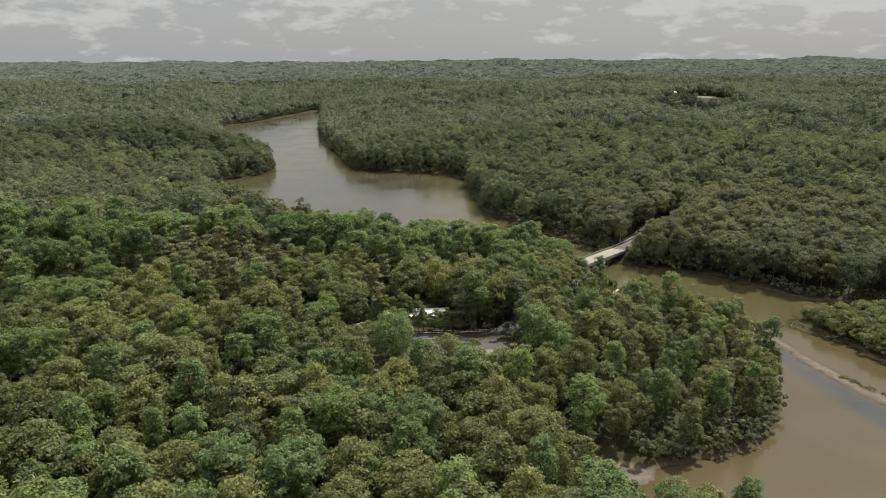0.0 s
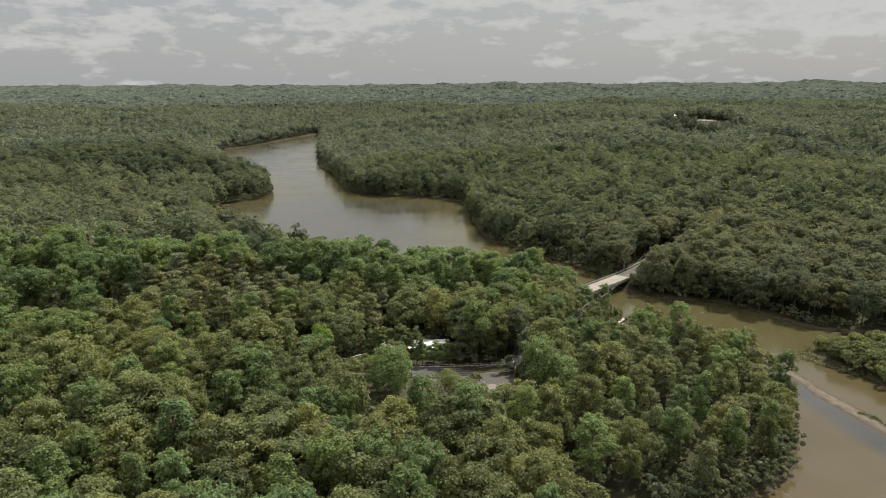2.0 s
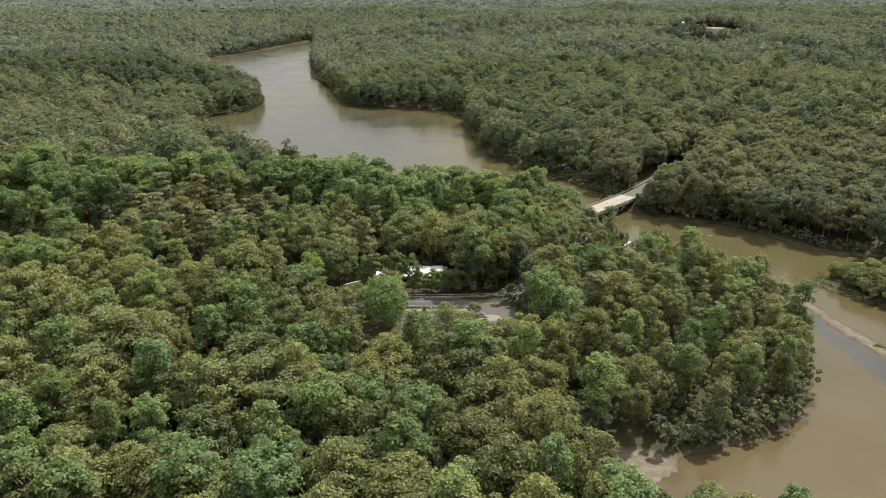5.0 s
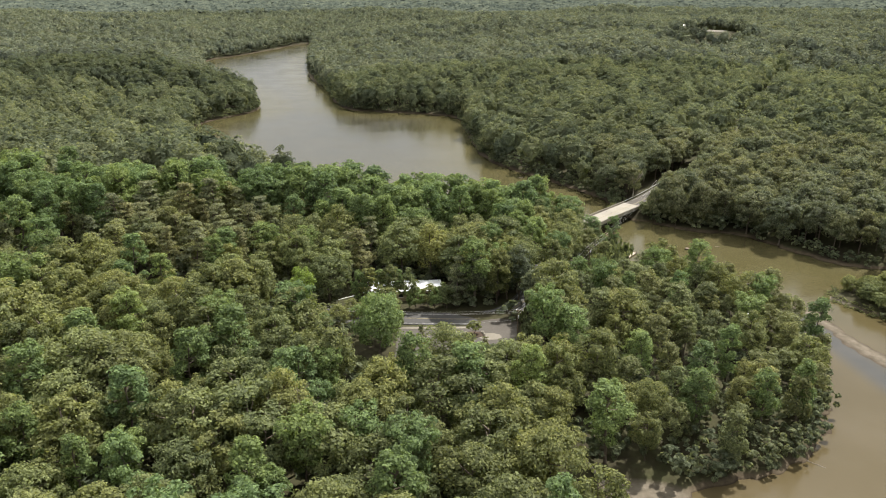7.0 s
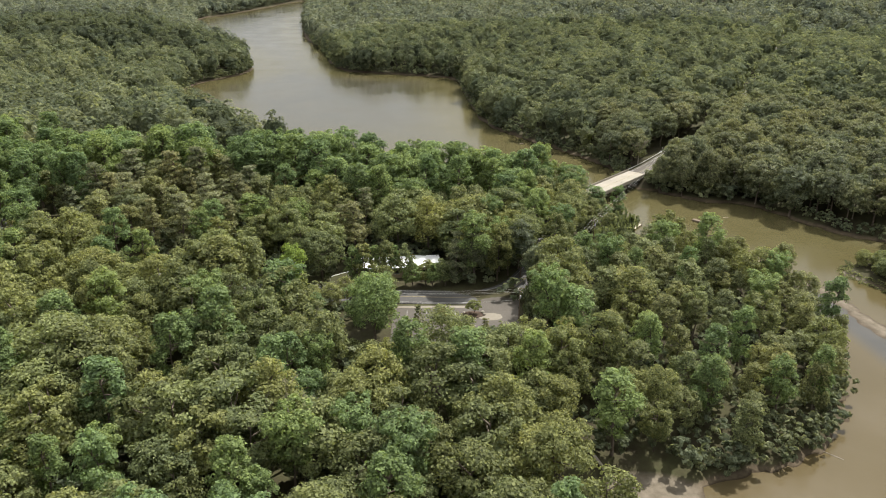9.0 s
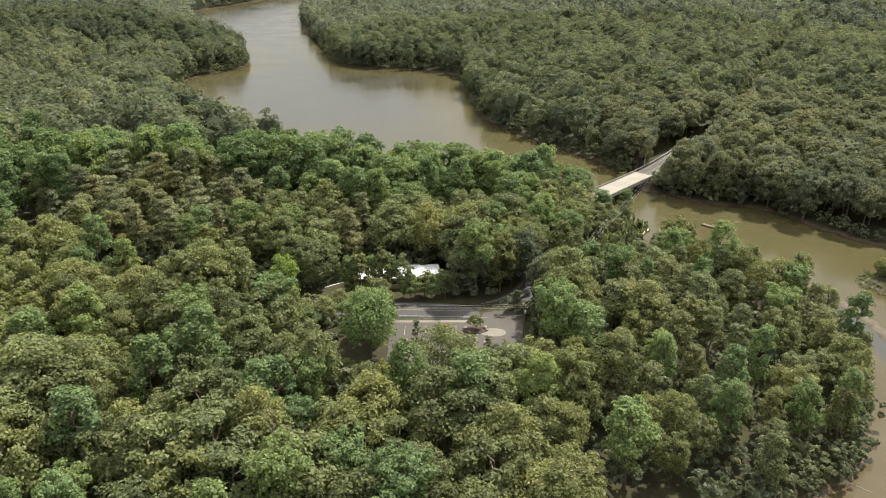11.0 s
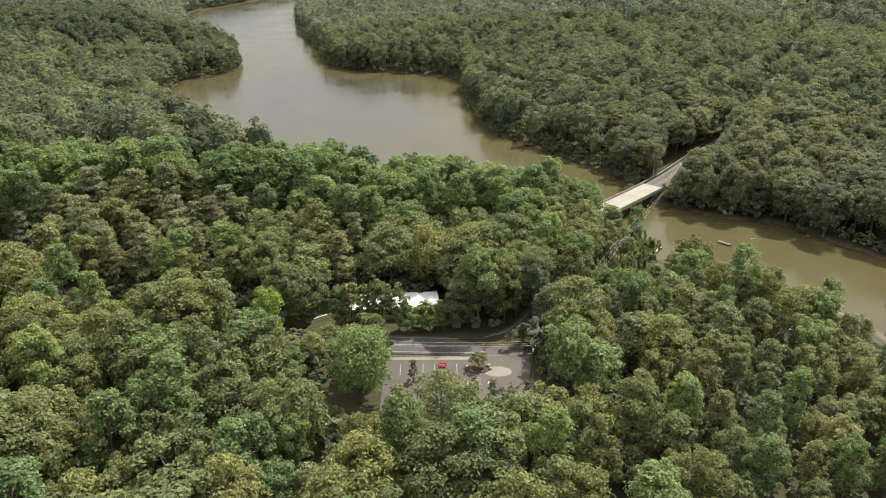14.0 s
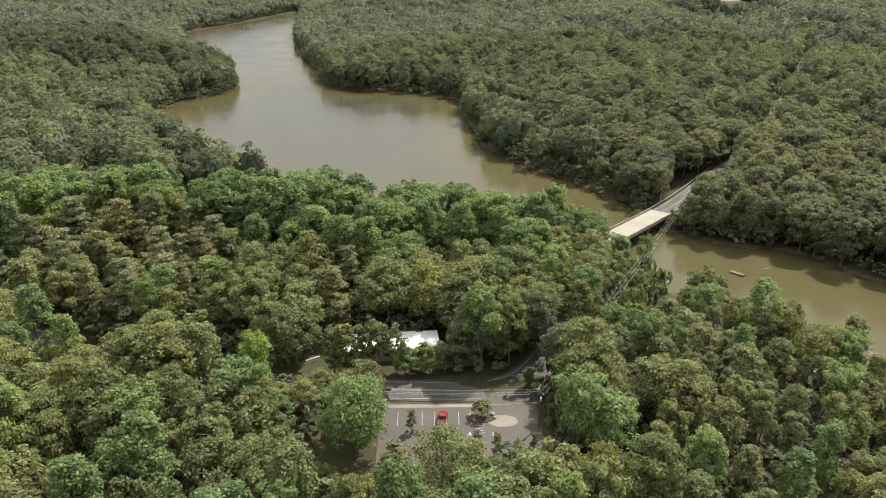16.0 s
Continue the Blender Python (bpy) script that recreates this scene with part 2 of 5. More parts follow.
def water_material():
    m, nt, p = shader("muddy_water", 0.12, 0.5)
    pos = nt.nodes.new("ShaderNodeNewGeometry").outputs["Position"]
    silt = nt.nodes.new("ShaderNodeAttribute")
    silt.attribute_name = "silt"
    big, mid = noise_node(nt, 0.006, 3, 0.5, pos), noise_node(nt, 0.03, 4, 0.6, pos)
    fac = mix_node(nt, 0.4, big.outputs["Fac"], mid.outputs["Fac"])
    muddy = ramp_node(nt, fac, [(0.35, (0.07, 0.054, 0.024)), (0.65, (0.085, 0.066, 0.034))])
    silty = nt.nodes.new("ShaderNodeAttribute")
    silty.attribute_name = "red_silt"
    olive = ramp_node(nt, fac, [(0.35, (0.066, 0.058, 0.024)), (0.65, (0.08, 0.07, 0.033))])
    muddy = mix_node(nt, silty.outputs["Fac"], olive, muddy)
    clear = ramp_node(nt, mid.outputs["Fac"], [(0.35, (0.036, 0.037, 0.035)), (0.65, (0.055, 0.054, 0.05))])
    nt.links.new(mix_node(nt, silt.outputs["Fac"], clear, muddy), p.inputs["Base Color"])
    ripple = noise_node(nt, 0.9, 3, 0.6, pos)
    swell = noise_node(nt, 0.16, 2, 0.5, pos)
    h = mix_node(nt, 0.35, ripple.outputs["Fac"], swell.outputs["Fac"])
    nt.links.new(bump_node(nt, h, 0.3, 0.1), p.inputs["Normal"])
    # breezy and calm patches
    nt.links.new(ramp_node(nt, mid.outputs["Fac"], [(0.35, (0.1, 0.1, 0.1)), (0.65, (0.22, 0.22, 0.22))]), p.inputs["Roughness"])
    p.inputs["IOR"].default_value = 1.33
    return m


M_GROUND, M_WATER = ground_material(), water_material()


# ---- small mesh tools ----
def part(name, bm, material, parent=None, label=""):
    me = bpy.data.meshes.new(name)
    bm.to_mesh(me)
    bm.free()
    me.materials.append(material)
    ob = new(name, me)
    if parent is not None:
        ob.parent = parent
    if label:
        ob["label"] = label
    return ob


def array_mesh(name, verts, faces, material, smooth=False):
    """A mesh object from numpy arrays: faces all with the same number of corners."""
    me = bpy.data.meshes.new(name)
    k = faces.shape[1]
    me.vertices.add(len(verts))
    me.vertices.foreach_set("co", np.ascontiguousarray(verts, np.float32).ravel())
    me.loops.add(faces.size)
    me.loops.foreach_set("vertex_index", np.ascontiguousarray(faces, np.int32).ravel())
    me.polygons.add(len(faces))
    me.polygons.foreach_set("loop_start", np.arange(0, faces.size, k, dtype=np.int32))
    me.polygons.foreach_set("use_smooth", np.full(len(faces), smooth))
    me.update(calc_edges=True)
    me.materials.append(material)
    return me


def add_box(bm, size, m=Matrix(), bevel=0.0):
    r = bmesh.ops.create_cube(bm, size=1.0, matrix=m @ Matrix.Diagonal((*size, 1)))
    if bevel:
        edges = list({e for v in r["verts"] for e in v.link_edges})
        bmesh.ops.bevel(bm, geom=edges, offset=bevel, segments=2, affect="EDGES", profile=0.6)
    return r


def box(name, size, at, material, parent, rz=0, bevel=0.0, label="", rx=0, ry=0):
    bm = bmesh.new()
    add_box(bm, size, pose(*at, rx, ry, rz), bevel)
    return part(name, bm, material, parent, label)


def tube(bm, points, radii, sides=7):
    """A tapered pipe through points, closed at its ends."""
    rings = []
    for i, p in enumerate(points):
        a, b = Vector(points[max(0, i - 1)]), Vector(points[min(len(points) - 1, i + 1)])
        q = (b - a).normalized().to_track_quat("Z", "Y")
        rings.append([bm.verts.new(Vector(p) + q @ Vector((math.cos(k * math.tau / sides) * radii[i], math.sin(k * math.tau / sides) * radii[i], 0))) for k in range(sides)])
    for r0, r1 in zip(rings, rings[1:]):
        for k in range(sides):
            bm.faces.new((r0[k], r0[(k + 1) % sides], r1[(k + 1) % sides], r1[k]))
    bm.faces.new(rings[0][::-1])
    bm.faces.new(rings[-1])


# ---- the lie of the land ----
def smooth_line(pts, steps, closed=False):
    """A Catmull-Rom line through points."""
    p = np.array(pts, float)
    n = len(p)
    out = []
    for i in range(n if closed else n - 1):
        if closed:
            a, b, c, d = (p[(i + k) % n] for k in (-1, 0, 1, 2))
        else:
            a, b, c, d = p[max(i - 1, 0)], p[i], p[i + 1], p[min(i + 2, n - 1)]
        for s in np.arange(steps) / steps:
            out.append(0.5 * (2 * b + (c - a) * s + (2 * a - 5 * b + 4 * c - d) * s * s + (3 * b - a - 3 * c + d) * s ** 3))
    if not closed:
        out.append(p[-1])
    return np.array(out)


# the shore of the lake and river: far bank downstream, then the near bank back up
FAR_BANK = [(-268, 1700), (-246, 1600), (-212, 1380), (-170, 1086), (-120, 899), (-90, 775), (-66, 745), (-20, 729), (20, 708), (26, 645),
            (34, 543), (46, 508), (68, 472), (92, 430), (95, 410), (99, 394), (107, 385), (124, 372), (143, 365), (160, 336), (178, 322), (215, 318), (290, 290), (420, 200)]
NEAR_BANK = [(420, 40), (250, 20), (140, 70), (88, 118), (66, 146), (50, 153), (39, 157), (31, 162), (42, 168), (49, 173), (58, 181), (69, 184), (81, 188),
             (93, 196), (106, 216), (117, 243), (121, 266), (117, 290), (103, 309), (91, 321), (83, 329), (78, 340), (73, 352), (58, 359), (40, 364), (15, 374), (-13, 391),
             (-37, 404), (-63, 418), (-95, 448), (-135, 495), (-168, 560), (-196, 640), (-194, 690), (-172, 728), (-170, 768), (-205, 860),
             (-285, 1010), (-345, 1180), (-365, 1300), (-338, 1370), (-312, 1512), (-294, 1620), (-276, 1700)]
ISLAND = [(146, 293), (150, 281), (158, 269), (164, 250), (190, 246), (232, 262), (236, 292), (195, 304), (162, 300)]
SHORE = np.vstack([smooth_line(FAR_BANK, 3), smooth_line(NEAR_BANK, 3)])
ISLE = smooth_line(ISLAND, 3, True)
BAR = smooth_line([(122, 296), (128, 287), (133, 268), (136, 247), (142, 226), (152, 208), (170, 186)], 4)      # middle of the sandbar
STREAK = smooth_line([(123, 283), (128, 262), (130, 243), (133, 222), (138, 203), (150, 180)], 4)


def signed_to(poly, x, y):
    """Distance to a closed outline, negative inside it."""
    x, y = np.asarray(x, float), np.asarray(y, float)
    best = np.full(x.shape, 1e18)
    inside = np.zeros(x.shape, bool)
    for (ax, ay), (bx, by) in zip(poly, np.roll(poly, -1, 0)):
        dx, dy = bx - ax, by - ay
        t = np.clip(((x - ax) * dx + (y - ay) * dy) / (dx * dx + dy * dy + 1e-9), 0, 1)
        best = np.minimum(best, (x - ax - t * dx) ** 2 + (y - ay - t * dy) ** 2)
        if ay != by:
            inside ^= ((ay > y) != (by > y)) & (x < (bx - ax) * (y - ay) / (by - ay) + ax)
    return np.where(inside, -1, 1) * np.sqrt(best)


def along(line, x, y):
    """Distance to an open line, and how far along it (0 to 1) the nearest place is."""
    x, y = np.asarray(x, float), np.asarray(y, float)
    best, where, n = np.full(x.shape, 1e18), np.zeros(x.shape), len(line) - 1
    for i in range(n):
        (ax, ay), (bx, by) = line[i][:2], line[i + 1][:2]
        dx, dy = bx - ax, by - ay
        t = np.clip(((x - ax) * dx + (y - ay) * dy) / (dx * dx + dy * dy + 1e-9), 0, 1)
        d = (x - ax - t * dx) ** 2 + (y - ay - t * dy) ** 2
        where = np.where(d < best, (i + t) / n, where)
        best = np.minimum(best, d)
    return np.sqrt(best), where


def step(a, b, v):
    s = np.clip((v - a) / (b - a), 0, 1)
    return s * s * (3 - 2 * s)


def waves(x, y, size, seed):
    """Soft rolling unevenness, about -1 to 1."""
    r = np.random.RandomState(seed)
    v = np.zeros(np.shape(x))
    for k in range(7):
        a, f, ph = r.uniform(0, math.tau), r.uniform(0.6, 1.7) / size, r.uniform(0, math.tau)
        v = v + np.sin((np.cos(a) * x + np.sin(a) * y) * f * math.tau + ph)
    return v / 3.0


# the road: through the woods, past the lot, over the bridge and away (x, y, height)
ROAD = smooth_line([(-190, 330, 14), (-130, 292, 12.5), (-84, 266, 11.5), (-45, 257, 10.6), (-8, 253.5, 10.1), (20, 256, 9.8), (36, 281, 9.2), (45, 313, 8.2), (50, 338, 6.4),
                    (60, 357.4, 5.0), (100.3, 401.2, 5.0), (121, 426, 5.7), (140, 450, 7.2), (172, 486, 11), (212, 548, 17), (283, 672, 25), (330, 775, 30)], 8)
B0, B1 = Vector((60, 357.4, 5.0)), Vector((100.3, 401.2, 5.0))        # ends of the bridge
LOT = (-11.0, 25.0, 224.5, 247.5, 10.0)
CLEARING = (407.0, 1180.0, 51.0)                                  # a far clearing in the hills


def water_distance(x, y):
    return np.maximum(signed_to(SHORE, x, y), -signed_to(ISLE, x, y))


def ground_z(x, y):
    x, y = np.asarray(x, float), np.asarray(y, float)
    sd = water_distance(x, y) + 0.9 * waves(x, y, 11, 3)
    r = np.hypot(x, y - 50)
    land = 1.1 * (1 - np.exp(-np.maximum(sd, 0) / 0.7)) + 36 * (1 - np.exp(-np.maximum(sd - 1, 0) / 330))
    land += step(60, 420, sd) * (8 * waves(x, y, 520, 5) + 3 * waves(x, y, 190, 6))
    land += 48 * step(1300, 4300, r) + step(1500, 3500, r) * 5 * waves(x, y, 1500, 9)
    # ridges and the wooded headland, the far clearing
    for cx, cy, rx, ry, up in ((-330, 860, 170, 130, 17), (150, 1420, 420, 190, 15), (-700, 1500, 420, 260, 14), (100, 2650, 700, 220, 34), (-1100, 2900, 800, 260, 20), (1300, 2500, 700, 220, 8), (700, 1150, 260, 160, 8), (360, 1030, 75, 80, -28)):
        land += up * np.exp(-((x - cx) / rx) ** 2 - ((y - cy) / ry) ** 2) * step(4, 90, sd)
    dp = np.hypot((x - CLEARING[0]) / 36, (y - CLEARING[1]) / 48)
    land = land + (CLEARING[2] - 0.6 - land) * (1 - step(0.9, 2.2, dp))
    bed = np.maximum(sd * 0.16, -2.2)
    z = np.where(sd > 0, land, bed)
    # the silt beach, the bar and the shallow streak beside it
    beach = np.hypot((x - 44) / 15, (y - 175) / 11)
    z = np.where((sd > -3), z + (0.22 + 0.025 * np.maximum(sd, 0) - z) * (1 - step(0.75, 1.15, beach)), z)
    db, sb = along(BAR, x, y)
    z = np.maximum(z, 0.2 - 0.2 * (db / (1.7 + 3.4 * sb + 0.7 * waves(x, y, 9, 4))) ** 2)
    # road and lot are levelled
    dr, sr = along(ROAD, x, y)
    k = np.clip(sr * (len(ROAD) - 1), 0, len(ROAD) - 1.001)
    i = k.astype(int)
    zr = ROAD[i, 2] + (ROAD[i + 1, 2] - ROAD[i, 2]) * (k - i)
    z = np.where(sd > -1.5, z + (zr - 0.12 - z) * (1 - step(5.5, 13, dr)) * step(-1.5, 2.5, sd), z)
    ox = np.maximum(np.maximum(LOT[0] - x, x - LOT[1]), 0)
    oy = np.maximum(np.maximum(LOT[2] - y, y - LOT[3] - 4), 0)
    z = z + (LOT[4] - 0.1 - z) * (1 - step(1, 14, np.hypot(ox, oy)))
    ob = np.hypot(np.maximum(np.abs(x + 12) - 20, 0), np.maximum(np.abs(y - 269) - 8, 0))
    return z + (10.0 - z) * (1 - step(1, 10, ob))


def zat(x, y):
    return float(ground_z(np.array([x]), np.array([y]))[0])


def make_ground():
    rings, spokes = 230, 400
    u = np.linspace(0, 1, rings)
    rad = 40 * u + 4640 * ((np.exp(6.2 * u) - 1) / (math.exp(6.2) - 1))
    a = np.linspace(0, math.tau, spokes, endpoint=False)
    x, y = 50 + np.outer(rad, np.sin(a)), 230 + np.outer(rad, np.cos(a))
    v = np.stack([x.ravel(), y.ravel(), ground_z(x, y).ravel()], 1)
    i, j = np.meshgrid(np.arange(rings - 1), np.arange(spokes), indexing="ij")
    k = (j + 1) % spokes
    f = np.stack([i * spokes + j, (i + 1) * spokes + j, (i + 1) * spokes + k, i * spokes + k], -1).reshape(-1, 4)
    ob = new("ground", array_mesh("ground", v, f, M_GROUND, True))
    px, py = x.ravel(), y.ravel()
    sand = np.maximum(1 - step(0.9, 1.3, np.hypot((px - 43) / 15, (py - 172) / 13)), 1 - step(8, 11, along(BAR, px, py)[0]))
    sand = np.maximum(sand, 1 - step(5, 9, np.hypot(px - 148, py - 290)))
    sand = np.maximum(sand, 0.7 * step(0.9, 1.2, waves(px, py, 60, 41)) * (py < 420))
    ob.data.attributes.new("sand", "FLOAT", "POINT").data.foreach_set("value", sand.astype(np.float32))
    tagged(ob, "leaf-littered woodland soil falling to pale silt at the waterline", "ground", kind="structure")
    keep = v[:, 2].reshape(rings, spokes) < 1.2
    near_water = np.zeros((rings, spokes), bool)
    for di in (-2, -1, 0, 1, 2):
        for dj in (-2, -1, 0, 1, 2):
            near_water |= np.roll(np.roll(keep, di, 0), dj, 1)
    wv = np.stack([x.ravel(), y.ravel(), 0 * x.ravel()], 1)
    fm = near_water.ravel()[f].all(1)
    water = new("water", array_mesh("water", wv, f[fm], M_WATER, True))
    dist, s = along(STREAK, x.ravel(), y.ravel())
    silt = 1 - 0.9 * (1 - step(1.5, 6.5 + 4 * s, dist)) * step(0, 0.12, s)
    lake = step(420, 560, y.ravel()) * step(10, 60, -signed_to(SHORE, x.ravel(), y.ravel()))
    silt = silt - 0.62 * lake
    water.data.attributes.new("silt", "FLOAT", "POINT").data.foreach_set("value", silt.astype(np.float32))
    water.data.attributes.new("red_silt", "FLOAT", "POINT").data.foreach_set("value", (1 - step(235, 330, y.ravel())).astype(np.float32))
    tagged(water, "muddy brown lake and river water with soft ripples", "water", kind="structure")
    bm = bmesh.new()
    bmesh.ops.create_circle(bm, cap_ends=True, segments=40, radius=1, matrix=Matrix.Translation(CLEARING) @ Matrix.Diagonal((25, 30, 1, 1)))
    tagged(part("far_clearing", bm, M_GRAVEL), "pale open clearing among distant wooded hills", "clearing", kind="structure")


make_ground()


# ---- trees ----
def unit(v):
    return v / np.maximum(np.linalg.norm(v, axis=-1, keepdims=True), 1e-9)


def leaf_quads(rs, pos, nrm, size, aspect=1.0):
    """Folded leaf sprays: one diamond of two triangles at each place, facing its normal."""
    n = len(pos)
    a = unit(np.cross(nrm, unit(rs.normal(size=(n, 3)))))
    b = np.cross(nrm, a)
    s = (size * rs.uniform(0.65, 1.35, n))[:, None]
    lift = nrm * s * rs.uniform(-0.25, 0.45, (n, 1))
    v = np.stack([pos - a * s, pos - b * s * 0.62 * aspect + lift, pos + a * s, pos + b * s * 0.62 * aspect + lift], 1).reshape(-1, 3)
    return v, np.arange(4 * n).reshape(-1, 4)


def crown_arrays(seed, height, radius, base, clumps, leaves, size, shape):
    """A crown of leafy clumps round a trunk. base: height of its lowest leaves. shape: round, tall, tiers or vase."""
    rs = np.random.RandomState(seed)
    mid, half = (base + height) / 2, (height - base) / 2
    d = unit(rs.normal(size=(clumps * 3, 3)))
    d = d[d[:, 2] > -0.75][:clumps]
    n = len(d)
    lean = rs.normal(size=2) * 0.08 * radius
    if shape == "round":
        c = d * np.array([radius, radius, half]) * rs.uniform(0.55, 0.86, (n, 1)) + np.array([lean[0], lean[1], mid])
        rc = radius * rs.uniform(0.17, 0.3, n)
    elif shape == "tall":
        t = rs.uniform(0, 1, n) ** 0.8
        w = radius * np.sin(math.pi * (0.12 + 0.8 * t)) ** 0.7 * rs.uniform(0.35, 0.9, n)
        an = rs.uniform(0, math.tau, n)
        c = np.stack([np.cos(an) * w, np.sin(an) * w, base + (height - base) * (0.06 + 0.88 * t)], 1)
        rc = radius * rs.uniform(0.22, 0.36, n)
    elif shape == "vase":
        t = rs.uniform(0, 1, n) ** 0.6
        w = radius * (0.35 + 0.6 * t) * rs.uniform(0.3, 1.0, n)
        an = rs.uniform(0, math.tau, n)
        c = np.stack([np.cos(an) * w, np.sin(an) * w, base + (height - base) * (0.94 * t - 0.12 * (w / radius) ** 2)], 1)
        rc = radius * rs.uniform(0.18, 0.3, n)
    else:
        t = (np.floor(rs.uniform(0, 1, n) * 7) + rs.uniform(0, 0.35, n)) / 7
        w = radius * (1 - 0.75 * t) * rs.uniform(0.25, 1.0, n)
        an = rs.uniform(0, math.tau, n)
        c = np.stack([np.cos(an) * w, np.sin(an) * w, base + (height - base) * t], 1)
        rc = radius * rs.uniform(0.18, 0.3, n)
    k = np.repeat(np.arange(n), leaves)
    e = unit(rs.normal(size=(len(k), 3)) + 0.55 * unit(c - np.array([0, 0, mid - half * 0.5]))[k] + np.array([0, 0, 0.45]))
    flat = np.array([1, 1, 0.45 if shape == "tiers" else 0.78])
    pos = c[k] + e * flat * (rc[k] * rs.uniform(0.62, 1.12, len(k)))[:, None]
    out = unit((pos - np.array([0, 0, mid - 0.3 * half])) / np.array([radius, radius, half]))
    nrm = unit(e * 0.7 + out * 0.35 + rs.normal(size=e.shape) * 0.42 + np.array([0, 0, 0.25]))
    pos[:, 2] = np.maximum(pos[:, 2], 0.3)
    return leaf_quads(rs, pos, nrm, size)[0], c


def trunk_mesh(seed, height, radius, centres, bare=0.0):
    rs = random.Random(seed)
    bm = bmesh.new()
    top = height * 0.86
    pts = [(rs.uniform(-0.2, 0.2) * i, rs.uniform(-0.2, 0.2) * i, -0.6 + (top + 0.6) * i / 5) for i in range(6)]
    r0 = 0.012 * height + 0.09
    bm.verts.ensure_lookup_table()
    tube(bm, pts, [r0 * (1.25 if i == 0 else 1) * (1 - 0.17 * i) for i in range(6)])
    stem = list(bm.verts)
    for c in sorted(centres.tolist(), key=lambda q: q[2])[:: max(1, len(centres) // 9)]:
        f = min(max((c[2] - 0.25 * radius) / top, 0.25), 0.9) * 5
        i = min(int(f), 4)
        a = Vector(pts[i]).lerp(Vector(pts[i + 1]), f - i)
        m = a.lerp(Vector(c), 0.55) + Vector((0, 0, -0.3))
        before = len(bm.verts)
        tube(bm, [a, m, c], [r0 * 0.42, r0 * 0.26, r0 * 0.1], 5)
        bm.verts.ensure_lookup_table()
        foot = min(stem, key=lambda v: (v.co - a).length_squared)
        bm.faces.new((foot, bm.verts[before], bm.verts[before + 1]))          # bark web where the limb leaves the trunk
    me = bpy.data.meshes.new("trunk")
    bm.to_mesh(me)
    bm.free()
    me.materials.append(M_BARK)
    return me


def tree_thing(name, label, seed, height, radius, base, clumps, leaves, size, shape, material, group):
    v, c = crown_arrays(seed, height, radius, base, clumps, leaves, size, shape)
    root = new(name)
    root.empty_display_size = 0.5
    crown = new("crown", array_mesh("crown", v, np.arange(len(v)).reshape(-1, 4), material))
    trunk = new("trunk", trunk_mesh(seed, height, radius, c))
    crown.parent = trunk.parent = root
    return tagged(root, label, "tree", group)


OAK, TULIP, LOCUST, PINE = "broad-crowned green oak tree in full leaf in the woods", "tall narrow tulip tree with bright green leaves", \
    "feathery olive-green locust tree beside the river", "rusty olive pine tree with tiered branches in the woods"
KINDS = {
    "oak": [tree_thing("oak_tree", OAK, 11 + i, 20, r, b, 76, 66, 0.3, "round", M_LEAF, "oaks in the woods") for i, (r, b) in enumerate(((6.2, 4), (5.6, 3), (6.8, 5), (5.2, 4)))],
    "tulip": [tree_thing("tulip_tree", TULIP, 31 + i, 22, r, b, 68, 64, 0.29, s, M_LEAF_TULIP, "tulip trees in the woods") for i, (r, b, s) in enumerate(((4.4, 5, "tall"), (4.8, 8, "vase"), (4.0, 4, "tall")))],
    "locust": [tree_thing("locust_tree", LOCUST, 51 + i, 16, r, b, 58, 60, 0.27, s, M_LEAF_OLIVE, "locust trees on the point") for i, (r, b, s) in enumerate(((4.0, 2.5, "tall"), (3.6, 2, "tall"), (4.4, 3, "round")))],
    "maple": [tree_thing("silver_maple", "rounded grey-green silver maple on the wooded river bank", 91 + i, 20, r, b, 76, 60, 0.36, "round", M_LEAF_MAPLE, "maples across the river") for i, (r, b) in enumerate(((6.6, 3), (6.0, 2), (7.2, 4)))],
    "pine": [tree_thing("pine_tree", PINE, 71 + i, 19, r, b, 66, 60, 0.26, "tiers", M_NEEDLE, "pines in the woods") for i, (r, b) in enumerate(((4.6, 7), (4.0, 6)))],
}
UNUSED = {ob for kind in KINDS.values() for ob in kind}


def plant(ob, x, y, scale, turn, z=None):
    """Stands a tree at a place: the first time the tree itself, then copies of it."""
    m = pose(x, y, zat(x, y) - 0.1 if z is None else z, 0, 0, turn)
    if ob in UNUSED:
        UNUSED.discard(ob)
        ob.scale = scale
        ob.matrix_basis = m @ Matrix.Diagonal((*scale, 1))
        return ob
    t = copy_thing(ob, m)
    t.scale = scale
    return t


def scatter(spacing, x0, x1, y0, y1, seed, jitter=0.36):
    """Places on an uneven grid."""
    rs = np.random.RandomState(seed)
    xs, ys = np.meshgrid(np.arange(x0, x1, spacing), np.arange(y0, y1, spacing * 0.87))
    xs = xs + (np.arange(len(xs)) % 2)[:, None] * spacing / 2
    p = np.stack([xs.ravel(), ys.ravel()], 1)
    return p + rs.uniform(-jitter, jitter, p.shape) * spacing


